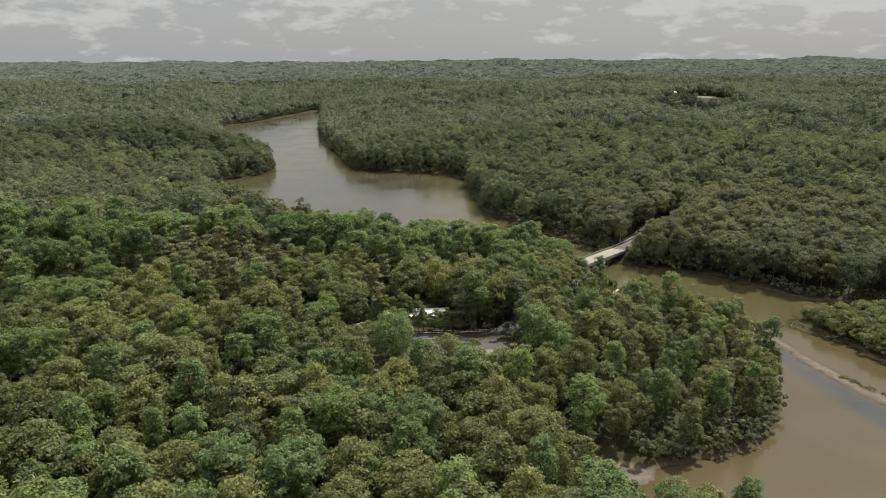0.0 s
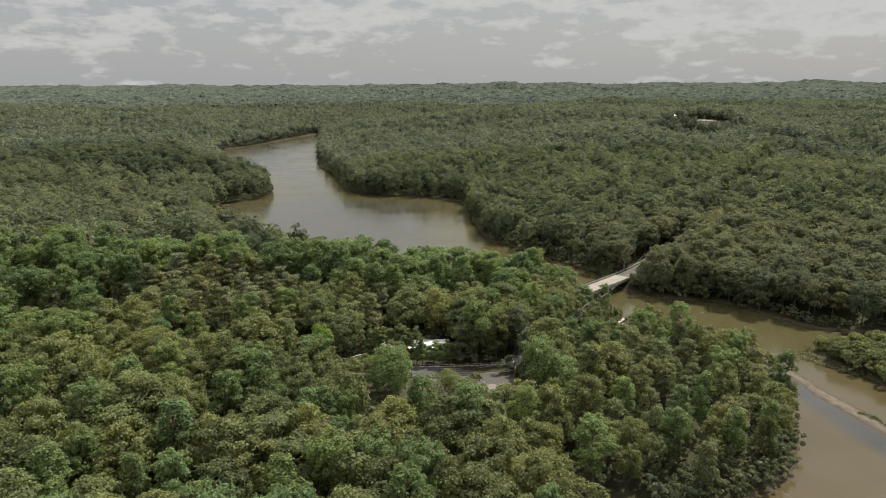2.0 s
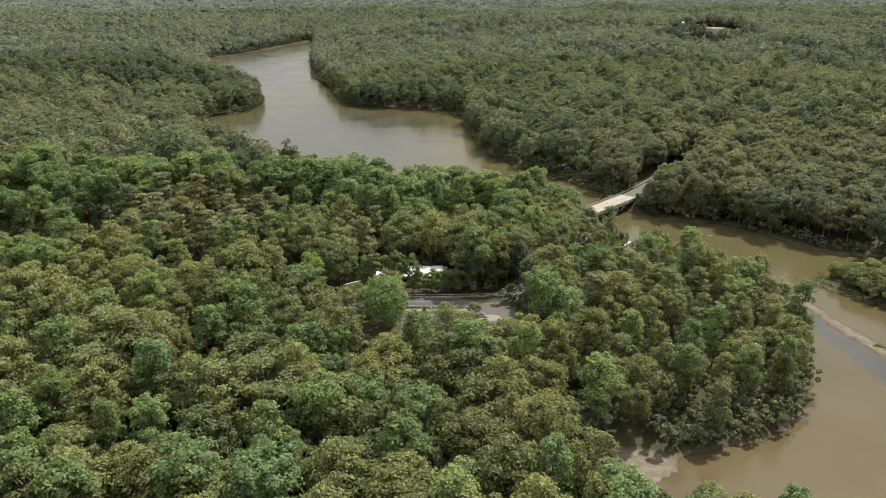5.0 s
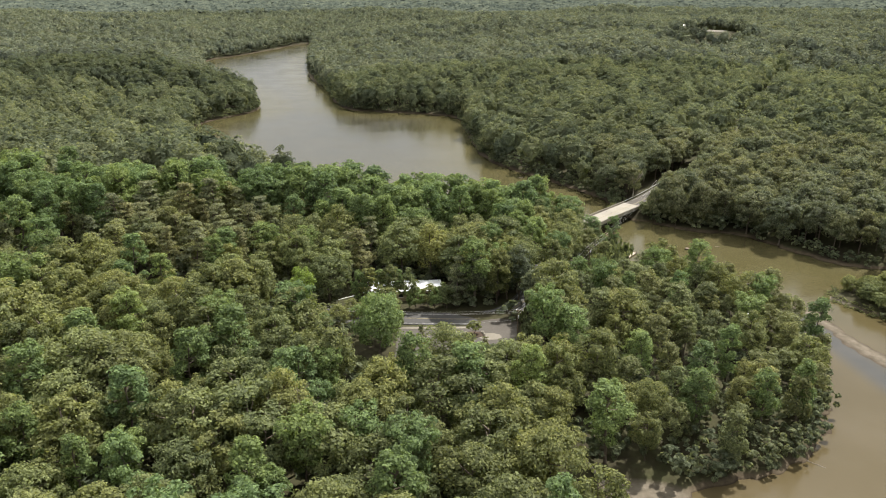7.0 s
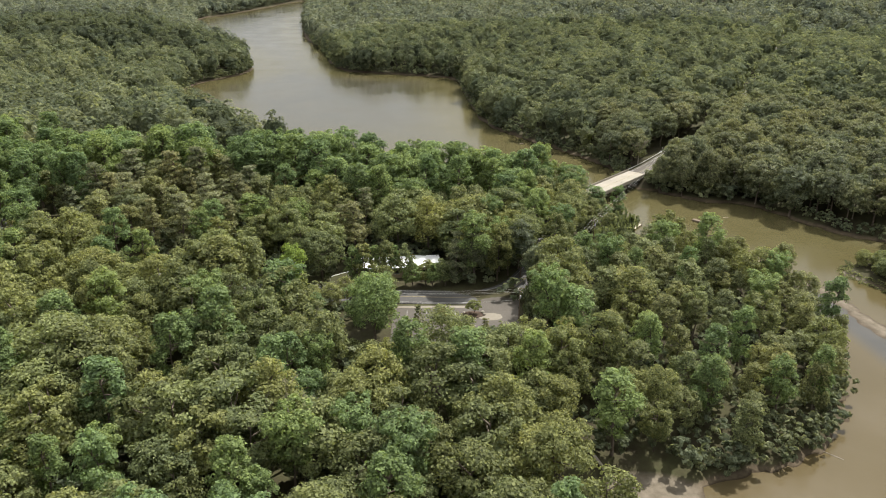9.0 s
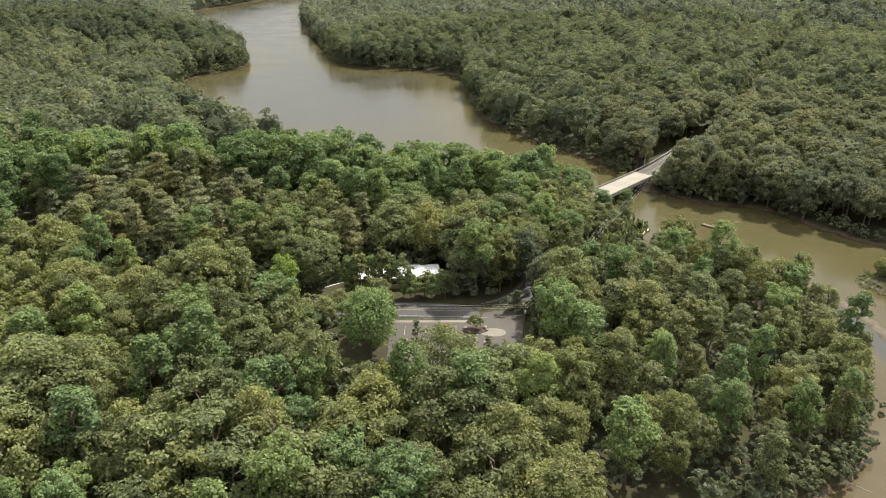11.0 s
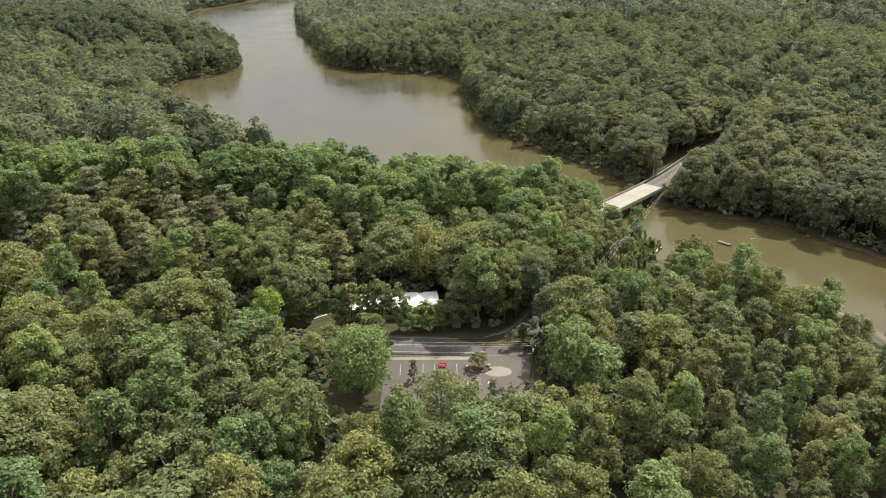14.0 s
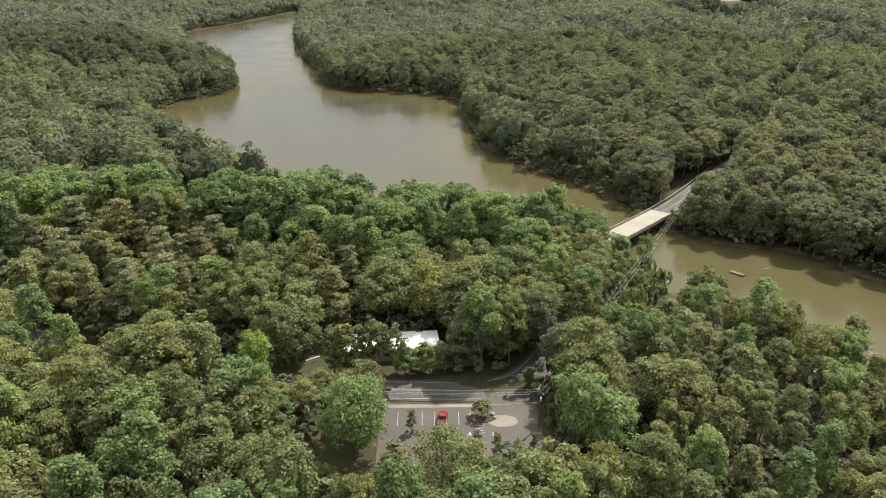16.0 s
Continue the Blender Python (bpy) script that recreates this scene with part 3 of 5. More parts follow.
def open_ground(x, y, bank=0.8):
    """Where trees may stand: off the water, road, lot, house and silt."""
    ok = water_distance(x, y) > bank
    ok &= signed_to(ISLE, x, y) > 0
    ok &= along(ROAD, x, y)[0] > np.where((x < 22) & (y < 300), 5.8, np.where(y > 470, 3.2, 4.8))
    ok &= ~((x > 24) & (x < 62) & (y > 262) & (y < 350) & (along(ROAD, x, y)[0] < 6.5))
    ok &= ~((x > LOT[0] - 1) & (x < LOT[1] + 2) & (y > LOT[2] - 1) & (y < LOT[3] + 4))
    ok &= ~((np.abs(x + 11) < 17) & (np.abs(y - 270.5) < 7))
    ok &= ~((np.abs(x + 11) < 17) & (y > 255) & (y < 270))
    ok &= np.hypot((x - 45) / 20, (y - 173) / 14) > 1
    ok &= along(WIRE_CUT, x, y)[0] > 3.2
    ok &= along(ROAD_GLIMPSE, x, y)[0] > 5.0
    ok &= along(DOCK_GAP, x, y)[0] > 7
    ok &= ~((y > 380) & (y < 450) & (x > 92) & (along(ROAD, x, y)[0] < 10.5))
    ok &= np.hypot((x - CLEARING[0] + 2) / 27, (y - CLEARING[1] + 20) / 66) > 1
    ok &= np.hypot(x - 109, y - 276) > 4.5
    ok &= np.hypot(x + 15, y - 228) > 9.5
    ok &= np.hypot(x - 1, y - 213) > 8.5
    ok &= np.hypot(x + 39.5, y - 246) > 6
    ok &= np.hypot(x - 70, y - 351) > 8.5
    ok &= np.hypot(x + 30, y - 178) > 6.8
    return ok


def top_limit(x, y):
    """How high crowns may reach in front of the lot, where the woods are young."""
    inside = step(-16, -11, x) * (1 - step(24, 29, x)) * (y < 232)
    top = np.where(inside > 0.5, 15.0 + np.maximum(229 - y, 0) * 0.66 - 3.0 * ((x > 7) & (x < 23)), 99.0)
    # and low beside the road west of the lot
    top = np.where((x > -25) & (x < -9) & (y > 198) & (y < 226), 10.5 + 0.79 * np.maximum(222 - y, 0), top)
    return np.where((x > -46) & (x < -16) & (y > 234) & (y < 256), 19.5, np.where((x > -34) & (x < -25) & (y > 212) & (y <= 234), 23.5, top))


DOCK_GAP = [(84, 340), (74, 313)]                             # low bank in front of the dock
ROAD_GLIMPSE = [(-84, 266), (-75, 248)]                       # a gap through which the road shows
WIRE_CUT = [(25, 241), (48, 282), (73, 323), (98, 373)]       # cleared strip under the power line
FAN = 0.72                                                    # half-width of the wooded view per metre ahead


def in_fan(x, y, margin=26):
    return np.abs(x) < FAN * np.maximum(y, 0) + margin


def lowland(x, y):
    """1 on the low point by the river, 0 in the high woods."""
    return step(22, 60, x) * (1 - step(330, 350, y)) * step(120, 150, y) * (1 + 1.3 * step(58, 72, x) * step(280, 296, y))


def tall_stand(x, y):
    """1 where the old poplars stand along the lake."""
    return step(295, 340, np.asarray(y, float)) * (1 - step(36, 58, np.asarray(x, float))) * (1 - step(470, 520, np.asarray(y, float)))


# near woods: every tree a thing of its own
near = scatter(9.5, -260, 130, 100, 360, 7)
near = near[open_ground(near[:, 0], near[:, 1]) & in_fan(near[:, 0], near[:, 1])]
near = near[np.argsort(np.hypot(near[:, 0] - 10, near[:, 1] - 120))]
rng = random.Random(5)
count = {"oak": 0, "tulip": 0, "locust": 0, "pine": 0}
used = []
low = lowland(near[:, 0], near[:, 1])
rust = waves(near[:, 0], near[:, 1], 70, 21)
hgt = waves(near[:, 0], near[:, 1], 60, 22)
for i, (x, y) in enumerate(near):
    if i >= 800:
        break
    r = rng.random()
    if low[i] > 0.4:
        kind = "locust" if r < 0.62 else ("tulip" if r < 0.8 else "oak")
    elif min(math.hypot((x + 92) / 36, (y - 306) / 27), math.hypot((x + 29) / 20, (y - 289) / 12)) < 1:
        kind = "pine" if r < 0.5 else "oak"
    elif tall_stand(x, y) > 0.4:
        kind = "tulip" if r < 0.85 else "oak"
    elif rust[i] > 0.9 and y > 210:
        kind = "pine" if r < 0.6 else "oak"
    else:
        kind = "oak" if r < 0.7 else "tulip"
    if count[kind] >= 295:
        kind = min(count, key=lambda k: count[k] if k != "pine" else 999)
    count[kind] += 1
    s = rng.uniform(0.8, 1.2) * (1 + 0.06 * hgt[i]) * (1 - 0.17 * low[i])
    s *= 1 + 0.3 * float(tall_stand(x, y))
    s = min(s, max((float(top_limit(x, y)) - zat(x, y)) / 20.5, 0.34))
    w = (0.45 * s + 0.5) * rng.uniform(0.86, 1.12) if s < 0.8 else s * rng.uniform(0.95, 1.28)
    plant(rng.choice(KINDS[kind]), x, y, (w, w * rng.uniform(0.92, 1.08), s), rng.uniform(0, 360))
    used.append((x, y))
# tall rows that close over the road between the lot and the bridge
for i in range(5 * 8 + 4, 9 * 8 - 1, 2):
    q, d = ROAD[i], ROAD[i + 1] - ROAD[i - 1]
    d = d / np.hypot(d[0], d[1])
    for s in (5.6, -5.4):
        x, y = q[0] + d[1] * s + rng.uniform(-0.8, 0.8), q[1] - d[0] * s + rng.uniform(-0.8, 0.8)
        if along(WIRE_CUT, np.array([x]), np.array([y]))[0][0] > 4.2 and water_distance(np.array([x]), np.array([y]))[0] > 1:
            w = rng.uniform(0.95, 1.15)
            plant(rng.choice(KINDS["oak"] + KINDS["tulip"]), x, y, (w, w, rng.uniform(0.85, 1.0)), rng.uniform(0, 360))
            used.append((x, y))
# the wooded bank across the river, by the bridge
across = scatter(9.2, 96, 300, 318, 520, 17)
across = across[open_ground(across[:, 0], across[:, 1]) & in_fan(across[:, 0], across[:, 1], 0) & (signed_to(ISLE, across[:, 0], across[:, 1]) > 8)]
across = across[across[:, 0] * 0.62 + across[:, 1] > 418]
across = across[np.argsort(np.hypot(across[:, 0] - 60, across[:, 1] - 230))][:290]
for x, y in across:
    s = rng.uniform(0.85, 1.15)
    w = s * rng.uniform(0.9, 1.15)
    plant(rng.choice(KINDS["maple"]), x, y, (w, w, s), rng.uniform(0, 360))
    used.append((x, y))
for x, y, s in ((66.5, 342.5, 0.68), (61.0, 347.5, 0.8), (56, 352.5, 0.85)):
    plant(KINDS["tulip"][0], x, y, (1.05, 1.05, s), rng.uniform(0, 360))
    used.append((x, y))
near_reach = np.hypot(near[:800, 0] - 10, near[:800, 1] - 120).max()


def merge(template_list, places, heights, widths, seed):
    """Many crowns in one set of arrays."""
    rs = np.random.RandomState(seed)
    pick = rs.randint(0, len(template_list), len(places))
    vs, tones = [], []
    for k, t in enumerate(template_list):
        sel = np.where(pick == k)[0]
        if not len(sel):
            continue
        a = rs.uniform(0, math.tau, len(sel))
        c, s = np.cos(a)[:, None], np.sin(a)[:, None]
        w, h = widths[sel][:, None], heights[sel][:, None]
        x = (t[None, :, 0] * c - t[None, :, 1] * s) * w + places[sel, 0][:, None]
        y = (t[None, :, 0] * s + t[None, :, 1] * c) * w + places[sel, 1][:, None]
        z = t[None, :, 2] * h + places[sel, 2][:, None]
        vs.append(np.stack([x, y, z], -1).reshape(-1, 3))
        tones.append(np.repeat(rs.uniform(0, 1, len(sel)), len(t)))
    return np.vstack(vs), np.concatenate(tones)


def woods(name, label, places, templates, material, seed, corners, tall=20.0):
    rs = np.random.RandomState(seed)
    x, y = places[:, 0], places[:, 1]
    p = np.stack([x, y, ground_z(x, y)], 1)
    h = rs.uniform(0.74, 1.24, len(p)) * (1 + 0.08 * waves(x, y, 90, 23)) * (1 - 0.2 * lowland(x, y)) * (1 + 0.2 * tall_stand(x, y)) * (tall / 20.0)
    # a cloud's shadow over the headland is put into the crowns' tone
    v, tone = merge(templates, p, h, h * rs.uniform(0.9, 1.35, len(p)), seed)
    ob = new(name, array_mesh(name, v, np.arange(len(v)).reshape(-1, corners), material))
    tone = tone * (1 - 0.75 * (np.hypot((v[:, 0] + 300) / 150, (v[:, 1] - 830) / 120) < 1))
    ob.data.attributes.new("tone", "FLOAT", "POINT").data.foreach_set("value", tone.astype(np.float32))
    return tagged(ob, label, "woodland", kind="stuff")


def lump_triangles(rs, centre, radii):
    """One uneven twenty-sided lump of foliage."""
    g = (1 + 5 ** 0.5) / 2
    v = unit(np.array([(-1, g, 0), (1, g, 0), (-1, -g, 0), (1, -g, 0), (0, -1, g), (0, 1, g), (0, -1, -g), (0, 1, -g), (g, 0, -1), (g, 0, 1), (-g, 0, -1), (-g, 0, 1)], float))
    f = np.array([(0, 11, 5), (0, 5, 1), (0, 1, 7), (0, 7, 10), (0, 10, 11), (1, 5, 9), (5, 11, 4), (11, 10, 2), (10, 7, 6), (7, 1, 8),
                  (3, 9, 4), (3, 4, 2), (3, 2, 6), (3, 6, 8), (3, 8, 9), (4, 9, 5), (2, 4, 11), (6, 2, 10), (8, 6, 7), (9, 8, 1)])
    q = unit(rs.normal(size=4))
    w, x, y, z = q
    rot = np.array([(1 - 2 * (y * y + z * z), 2 * (x * y - w * z), 2 * (x * z + w * y)), (2 * (x * y + w * z), 1 - 2 * (x * x + z * z), 2 * (y * z - w * x)), (2 * (x * z - w * y), 2 * (y * z + w * x), 1 - 2 * (x * x + y * y))])
    v = (v @ rot.T) * rs.uniform(0.78, 1.2, (12, 1)) * np.array(radii) + np.array(centre)
    return v[f].reshape(-1, 3)


def loose_triangles(rs, pos, nrm, size):
    n = len(pos)
    a = unit(np.cross(nrm, unit(rs.normal(size=(n, 3)))))
    b = np.cross(nrm, a)
    s = size * rs.uniform(0.7, 1.3, (n, 1))
    return np.stack([pos - a * s, pos + a * s * 0.8 - b * s * 0.7, pos + b * s], 1).reshape(-1, 3)


def mid_crown(seed):
    """A domed crown of leafy clumps round a solid heart, for woods some way off."""
    rs = np.random.RandomState(seed)
    out = [lump_triangles(rs, (0, 0, 11.0), (3.9, 3.9, 5.2)), lump_triangles(rs, (0, 0, 6.5), (3.0, 3.0, 3.4))]
    for k in range(13):
        a = k * 2.4 + rs.uniform(-0.3, 0.3)
        t = (k + 0.5) / 13
        w = 5.0 * math.sqrt(1 - 0.96 * t) * rs.uniform(0.8, 1.05)
        c = np.array([math.cos(a) * w, math.sin(a) * w, 7.0 + 10.2 * t + rs.uniform(-0.8, 0.8)])
        r = rs.uniform(1.5, 2.3)
        up = unit(c - np.array([0, 0, 8.5]))
        d = unit(rs.normal(size=(34, 3)) + np.array([0, 0, 0.6]) + 0.7 * up)
        out.append(loose_triangles(rs, c + d * r * rs.uniform(0.7, 1.12, (34, 1)), unit(d * 0.7 + 0.5 * up + 0.3 * rs.normal(size=d.shape)), 0.54))
    return np.vstack(out)


def far_crown(seed):
    """A rough domed crown for woods far off."""
    rs = np.random.RandomState(seed)
    out = [lump_triangles(rs, (0, 0, 10.8), (4.8, 4.8, 6.2))]
    d = unit(rs.normal(size=(44, 3)) + np.array([0, 0, 0.5]))
    d[:, 2] = np.where(d[:, 2] < -0.3, -d[:, 2], d[:, 2])
    pos = d * np.array([5.5, 5.5, 7.2]) * rs.uniform(0.88, 1.1, (44, 1)) + np.array([0, 0, 11.3])
    out.append(loose_triangles(rs, pos, unit(d + rs.normal(size=d.shape) * 0.3), 1.15))
    return np.vstack(out)


MID = [mid_crown(200 + i) for i in range(9)]
FAR = [far_crown(300 + i) for i in range(8)]
MID_END, FAR_END = 850.0, 2150.0

mid = scatter(10.9, -680, 680, 60, 960, 8)
r = np.hypot(mid[:, 0], mid[:, 1] - 50)
gap = np.min(np.hypot(mid[:, None, 0] - np.array(used)[None, :, 0], mid[:, None, 1] - np.array(used)[None, :, 1]), axis=1)
keep = (r < MID_END) & in_fan(mid[:, 0], mid[:, 1], 40) & (gap > 7) & (np.hypot(mid[:, 0] - 10, mid[:, 1] - 120) > near_reach - 6)
mid = mid[keep]
mid = mid[open_ground(mid[:, 0], mid[:, 1])]
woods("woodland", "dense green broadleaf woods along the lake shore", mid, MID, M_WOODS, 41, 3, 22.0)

far = scatter(10.5, -1650, 1650, 600, 2200, 9)
r = np.hypot(far[:, 0], far[:, 1] - 50)
far = far[(r >= MID_END) & (r < FAR_END) & in_fan(far[:, 0], far[:, 1], 40)]
far = far[open_ground(far[:, 0], far[:, 1])]
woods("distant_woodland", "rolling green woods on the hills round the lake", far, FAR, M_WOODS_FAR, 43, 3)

# woods beside and behind the camera's way
side = scatter(10.5, -330, 330, -260, 400, 10)
side = side[(np.hypot(side[:, 0], side[:, 1] - 60) < 300) & ~in_fan(side[:, 0], side[:, 1], 34) | (np.abs(side[:, 0]) < 120) & (side[:, 1] < 108) & (side[:, 1] > -120)]
side = side[open_ground(side[:, 0], side[:, 1])]
gap = np.min(np.hypot(side[:, None, 0] - np.array(used)[None, :, 0], side[:, None, 1] - np.array(used)[None, :, 1]), axis=1)
side = side[gap > 7]
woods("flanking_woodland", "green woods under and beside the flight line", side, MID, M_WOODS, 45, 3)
out = scatter(12.0, -720, 720, -620, 760, 11)
r = np.hypot(out[:, 0], out[:, 1] - 60)
out = out[(r >= 300) & (r < 650) & ~in_fan(out[:, 0], out[:, 1], 44)]
out = out[water_distance(out[:, 0], out[:, 1]) > 2]
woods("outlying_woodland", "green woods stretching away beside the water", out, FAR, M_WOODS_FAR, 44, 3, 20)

# undergrowth that closes the woods between the trunks
under = scatter(4.6, -120, 150, 150, 420, 13, 0.48)
under = under[open_ground(under[:, 0], under[:, 1], 2.0) & in_fan(under[:, 0], under[:, 1], 10)]
UNDER = [crown_arrays(430 + i, 6.0, 2.8, 0.2, 6, 9, 0.75, "round")[0] for i in range(5)]
woods("undergrowth", "leafy green undergrowth between the trunks of the woods", under, UNDER, M_WOODS, 47, 4, 20)

# brush and low boughs that hang over the waterline
brush = scatter(4.2, -480, 330, 110, 1000, 14, 0.45)
sd = water_distance(brush[:, 0], brush[:, 1])
r = np.hypot(brush[:, 0], brush[:, 1] - 50)
brush = brush[(sd > -0.9) & (sd < 5.5) & (r < 950) & in_fan(brush[:, 0], brush[:, 1], 30)]
brush = brush[open_ground(brush[:, 0], brush[:, 1], -0.9)]
BRUSH = [crown_arrays(400 + i, 7.5, 3.2, 0.3, 9, 19, 0.6, "round")[0] for i in range(5)]
woods("bank_brush", "leafy brush and low boughs hanging over the bank", brush, BRUSH, M_WOODS, 46, 4, 20)
brush = scatter(6.5, -480, 60, 880, 1780, 24, 0.45)
sd = water_distance(brush[:, 0], brush[:, 1])
brush = brush[(sd > -0.5) & (sd < 9)]
woods("lake_brush", "leafy boughs hanging over the upper lake shore", brush, BRUSH, M_WOODS_FAR, 48, 4, 26)


def make_far_canopy():
    """The unbroken canopy of the hills up to the skyline."""
    rows, cols = 240, 640
    rad = FAR_END - 30 + (4650 - FAR_END) * np.linspace(0, 1, rows) ** 1.35
    ang = np.linspace(-0.72, 0.72, cols)
    x, y = np.outer(rad, np.sin(ang)), 50 + np.outer(rad, np.cos(ang))
    rs = np.random.RandomState(12)
    z = ground_z(x, y) + 15 + rs.uniform(-1, 1, x.shape) * 2.4 + 2.0 * waves(x, y, 40, 31) + 2.5 * waves(x, y, 120, 32)
    x, y = x + rs.uniform(-3, 3, x.shape), y + rs.uniform(-3, 3, x.shape)
    v = np.stack([x.ravel(), y.ravel(), z.ravel()], 1)
    i, j = np.meshgrid(np.arange(rows - 1), np.arange(cols - 1), indexing="ij")
    f = np.stack([i * cols + j, i * cols + j + 1, (i + 1) * cols + j + 1, (i + 1) * cols + j], -1).reshape(-1, 4)
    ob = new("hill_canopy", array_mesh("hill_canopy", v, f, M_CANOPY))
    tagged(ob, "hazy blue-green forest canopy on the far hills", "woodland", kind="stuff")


make_far_canopy()


# ---- road, lot and bridge ----
def ribbon(name, line, half, lift, material, thick=0.25):
    """A strip along a line of (x, y, z) with a little thickness."""
    p = np.array(line, float)
    t = unit(np.gradient(p, axis=0) * np.array([1, 1, 0]))
    s = np.stack([t[:, 1], -t[:, 0], 0 * t[:, 0]], 1)
    a, b = (half, -half) if isinstance(half, (int, float)) else half
    up = np.array([0, 0, lift])
    v = np.vstack([p + s * a + up, p + s * b + up, p + s * a + up - [0, 0, thick], p + s * b + up - [0, 0, thick]])
    n = len(p)
    i = np.arange(n - 1)
    f = np.vstack([np.stack(q, 1) for q in ((i, i + 1, i + 1 + n, i + n), (i + 2 * n, i + 2 * n + 1, i + 1, i), (i + n, i + n + 1, i + 1 + 3 * n, i + 3 * n))])
    return new(name, array_mesh(name, v, f, material))


def make_road():
    span = [i for i, q in enumerate(ROAD) if np.hypot(q[0] - B0.x, q[1] - B0.y) < 0.01 or np.hypot(q[0] - B1.x, q[1] - B1.y) < 0.01]
    for k, line in enumerate((ROAD[: span[0] + 1], ROAD[span[1]:])):
        road = tagged(ribbon("road", line, 4.6, 0.0, M_ROAD if k == 0 else M_ASPHALT), "worn grey asphalt two-lane country road", "road", kind="structure")
        for off, mat, nm in ((3.6, M_PAINT, "edge_line"), (-3.6, M_PAINT, "edge_line"), (0.14, M_YELLOW_LINE, "centre_line"), (-0.14, M_YELLOW_LINE, "centre_line")):
            ln = ribbon(nm, line, (off + 0.07, off - 0.07), 0.012, mat, 0.01)
            ln.parent = road


make_road()


def make_bridge():
    root = new("bridge")
    root.location = B0
    d = (B1 - B0)
    ang, length = math.degrees(math.atan2(d.y, d.x)), d.length
    root.rotation_euler = (0, 0, radians(ang))
    W = 10.4
    mid = length / 2
    box("deck", (length, W, 0.45), (mid, 0, -0.225), M_CONCRETE, root, bevel=0.03)
    for s in (1, -1):
        barrier = box("barrier", (length, 0.35, 0.85), (mid, s * (W / 2 - 0.18), 0.425), M_CONCRETE, root, bevel=0.05, label="pale concrete parapet")
        box("rail", (length, 0.14, 0.16), (mid, s * (W / 2 - 0.18), 0.95), M_CONCRETE, barrier)
        box("edge_line", (length, 0.14, 0.012), (mid, s * 3.9, 0.008), M_PAINT, root)
    for off in (-0.15, 0.15):
        box("centre_line", (length, 0.12, 0.012), (mid, off, 0.008), M_YELLOW_LINE, root)
    for k in range(5):
        box("girder", (length - 0.4, 0.45, 0.9), (mid, -4.1 + 2.05 * k, -0.9), M_CONCRETE_DARK, root, bevel=0.04)
    for x in (length * 0.36, length * 0.68):
        pier = box("pier", (1.1, W - 1.6, 0.9), (x, 0, -2.0), M_CONCRETE_DARK, root, bevel=0.06)
        for k in range(4):
            bm = bmesh.new()
            bmesh.ops.create_cone(bm, cap_ends=True, segments=14, radius1=0.5, radius2=0.5, depth=9, matrix=pose(x, -3.6 + 2.4 * k, -6.9))
            part("column", bm, M_CONCRETE_DARK, pier)
    for x in (0.3, length - 0.3):
        box("abutment", (1.6, W, 7.5), (x, 0, -4.3), M_CONCRETE_DARK, root)
    for k in range(1, 3):
        box("deck_joint", (0.12, W - 0.8, 0.01), (length * k / 3, 0, 0.006), M_DARK, root)
    tagged(root, "pale concrete road bridge with low parapets over the river", "bridge")


make_bridge()


def make_guardrail(side, start, count, name="guardrail"):
    """A steel rail on posts along the road."""
    root = new(name)
    pts = ROAD[start:start + count].copy()
    t = unit(np.gradient(pts, axis=0) * np.array([1, 1, 0]))
    pts[:, 0] += t[:, 1] * side
    pts[:, 1] -= t[:, 0] * side
    root.location = pts[0]
    rel = pts - pts[0]
    bm = bmesh.new()
    tube(bm, [(q[0], q[1], q[2] + 0.62) for q in rel], [0.16] * len(rel), 6)
    part("rail", bm, M_STEEL, root)
    for q in rel:
        box("post", (0.16, 0.16, 0.8), (q[0], q[1], q[2] + 0.3), M_WOOD_DARK, root)
    tagged(root, "galvanised steel guardrail on posts beside the road", "guardrail", "guardrails by the bridge")


SPAN_END = 10 * 8
for s in (5.4, -5.4):
    make_guardrail(s, SPAN_END, 18)


def blob(name, cx, cy, rx, ry, z, thick, material, parent, seed=1):
    """An uneven rounded pad."""
    rs = random.Random(seed)
    bm = bmesh.new()
    ring = [(cx + rx * math.cos(k * math.tau / 36) * (1 + rs.uniform(-0.07, 0.07)), cy + ry * math.sin(k * math.tau / 36) * (1 + rs.uniform(-0.07, 0.07))) for k in range(36)]
    top = [bm.verts.new((x, y, z)) for x, y in ring]
    low = [bm.verts.new((cx + (x - cx) * 1.06, cy + (y - cy) * 1.06, z - thick)) for x, y in ring]
    bm.faces.new(top)
    for k in range(36):
        bm.faces.new((low[k], low[(k + 1) % 36], top[(k + 1) % 36], top[k]))
    return part(name, bm, material, parent)


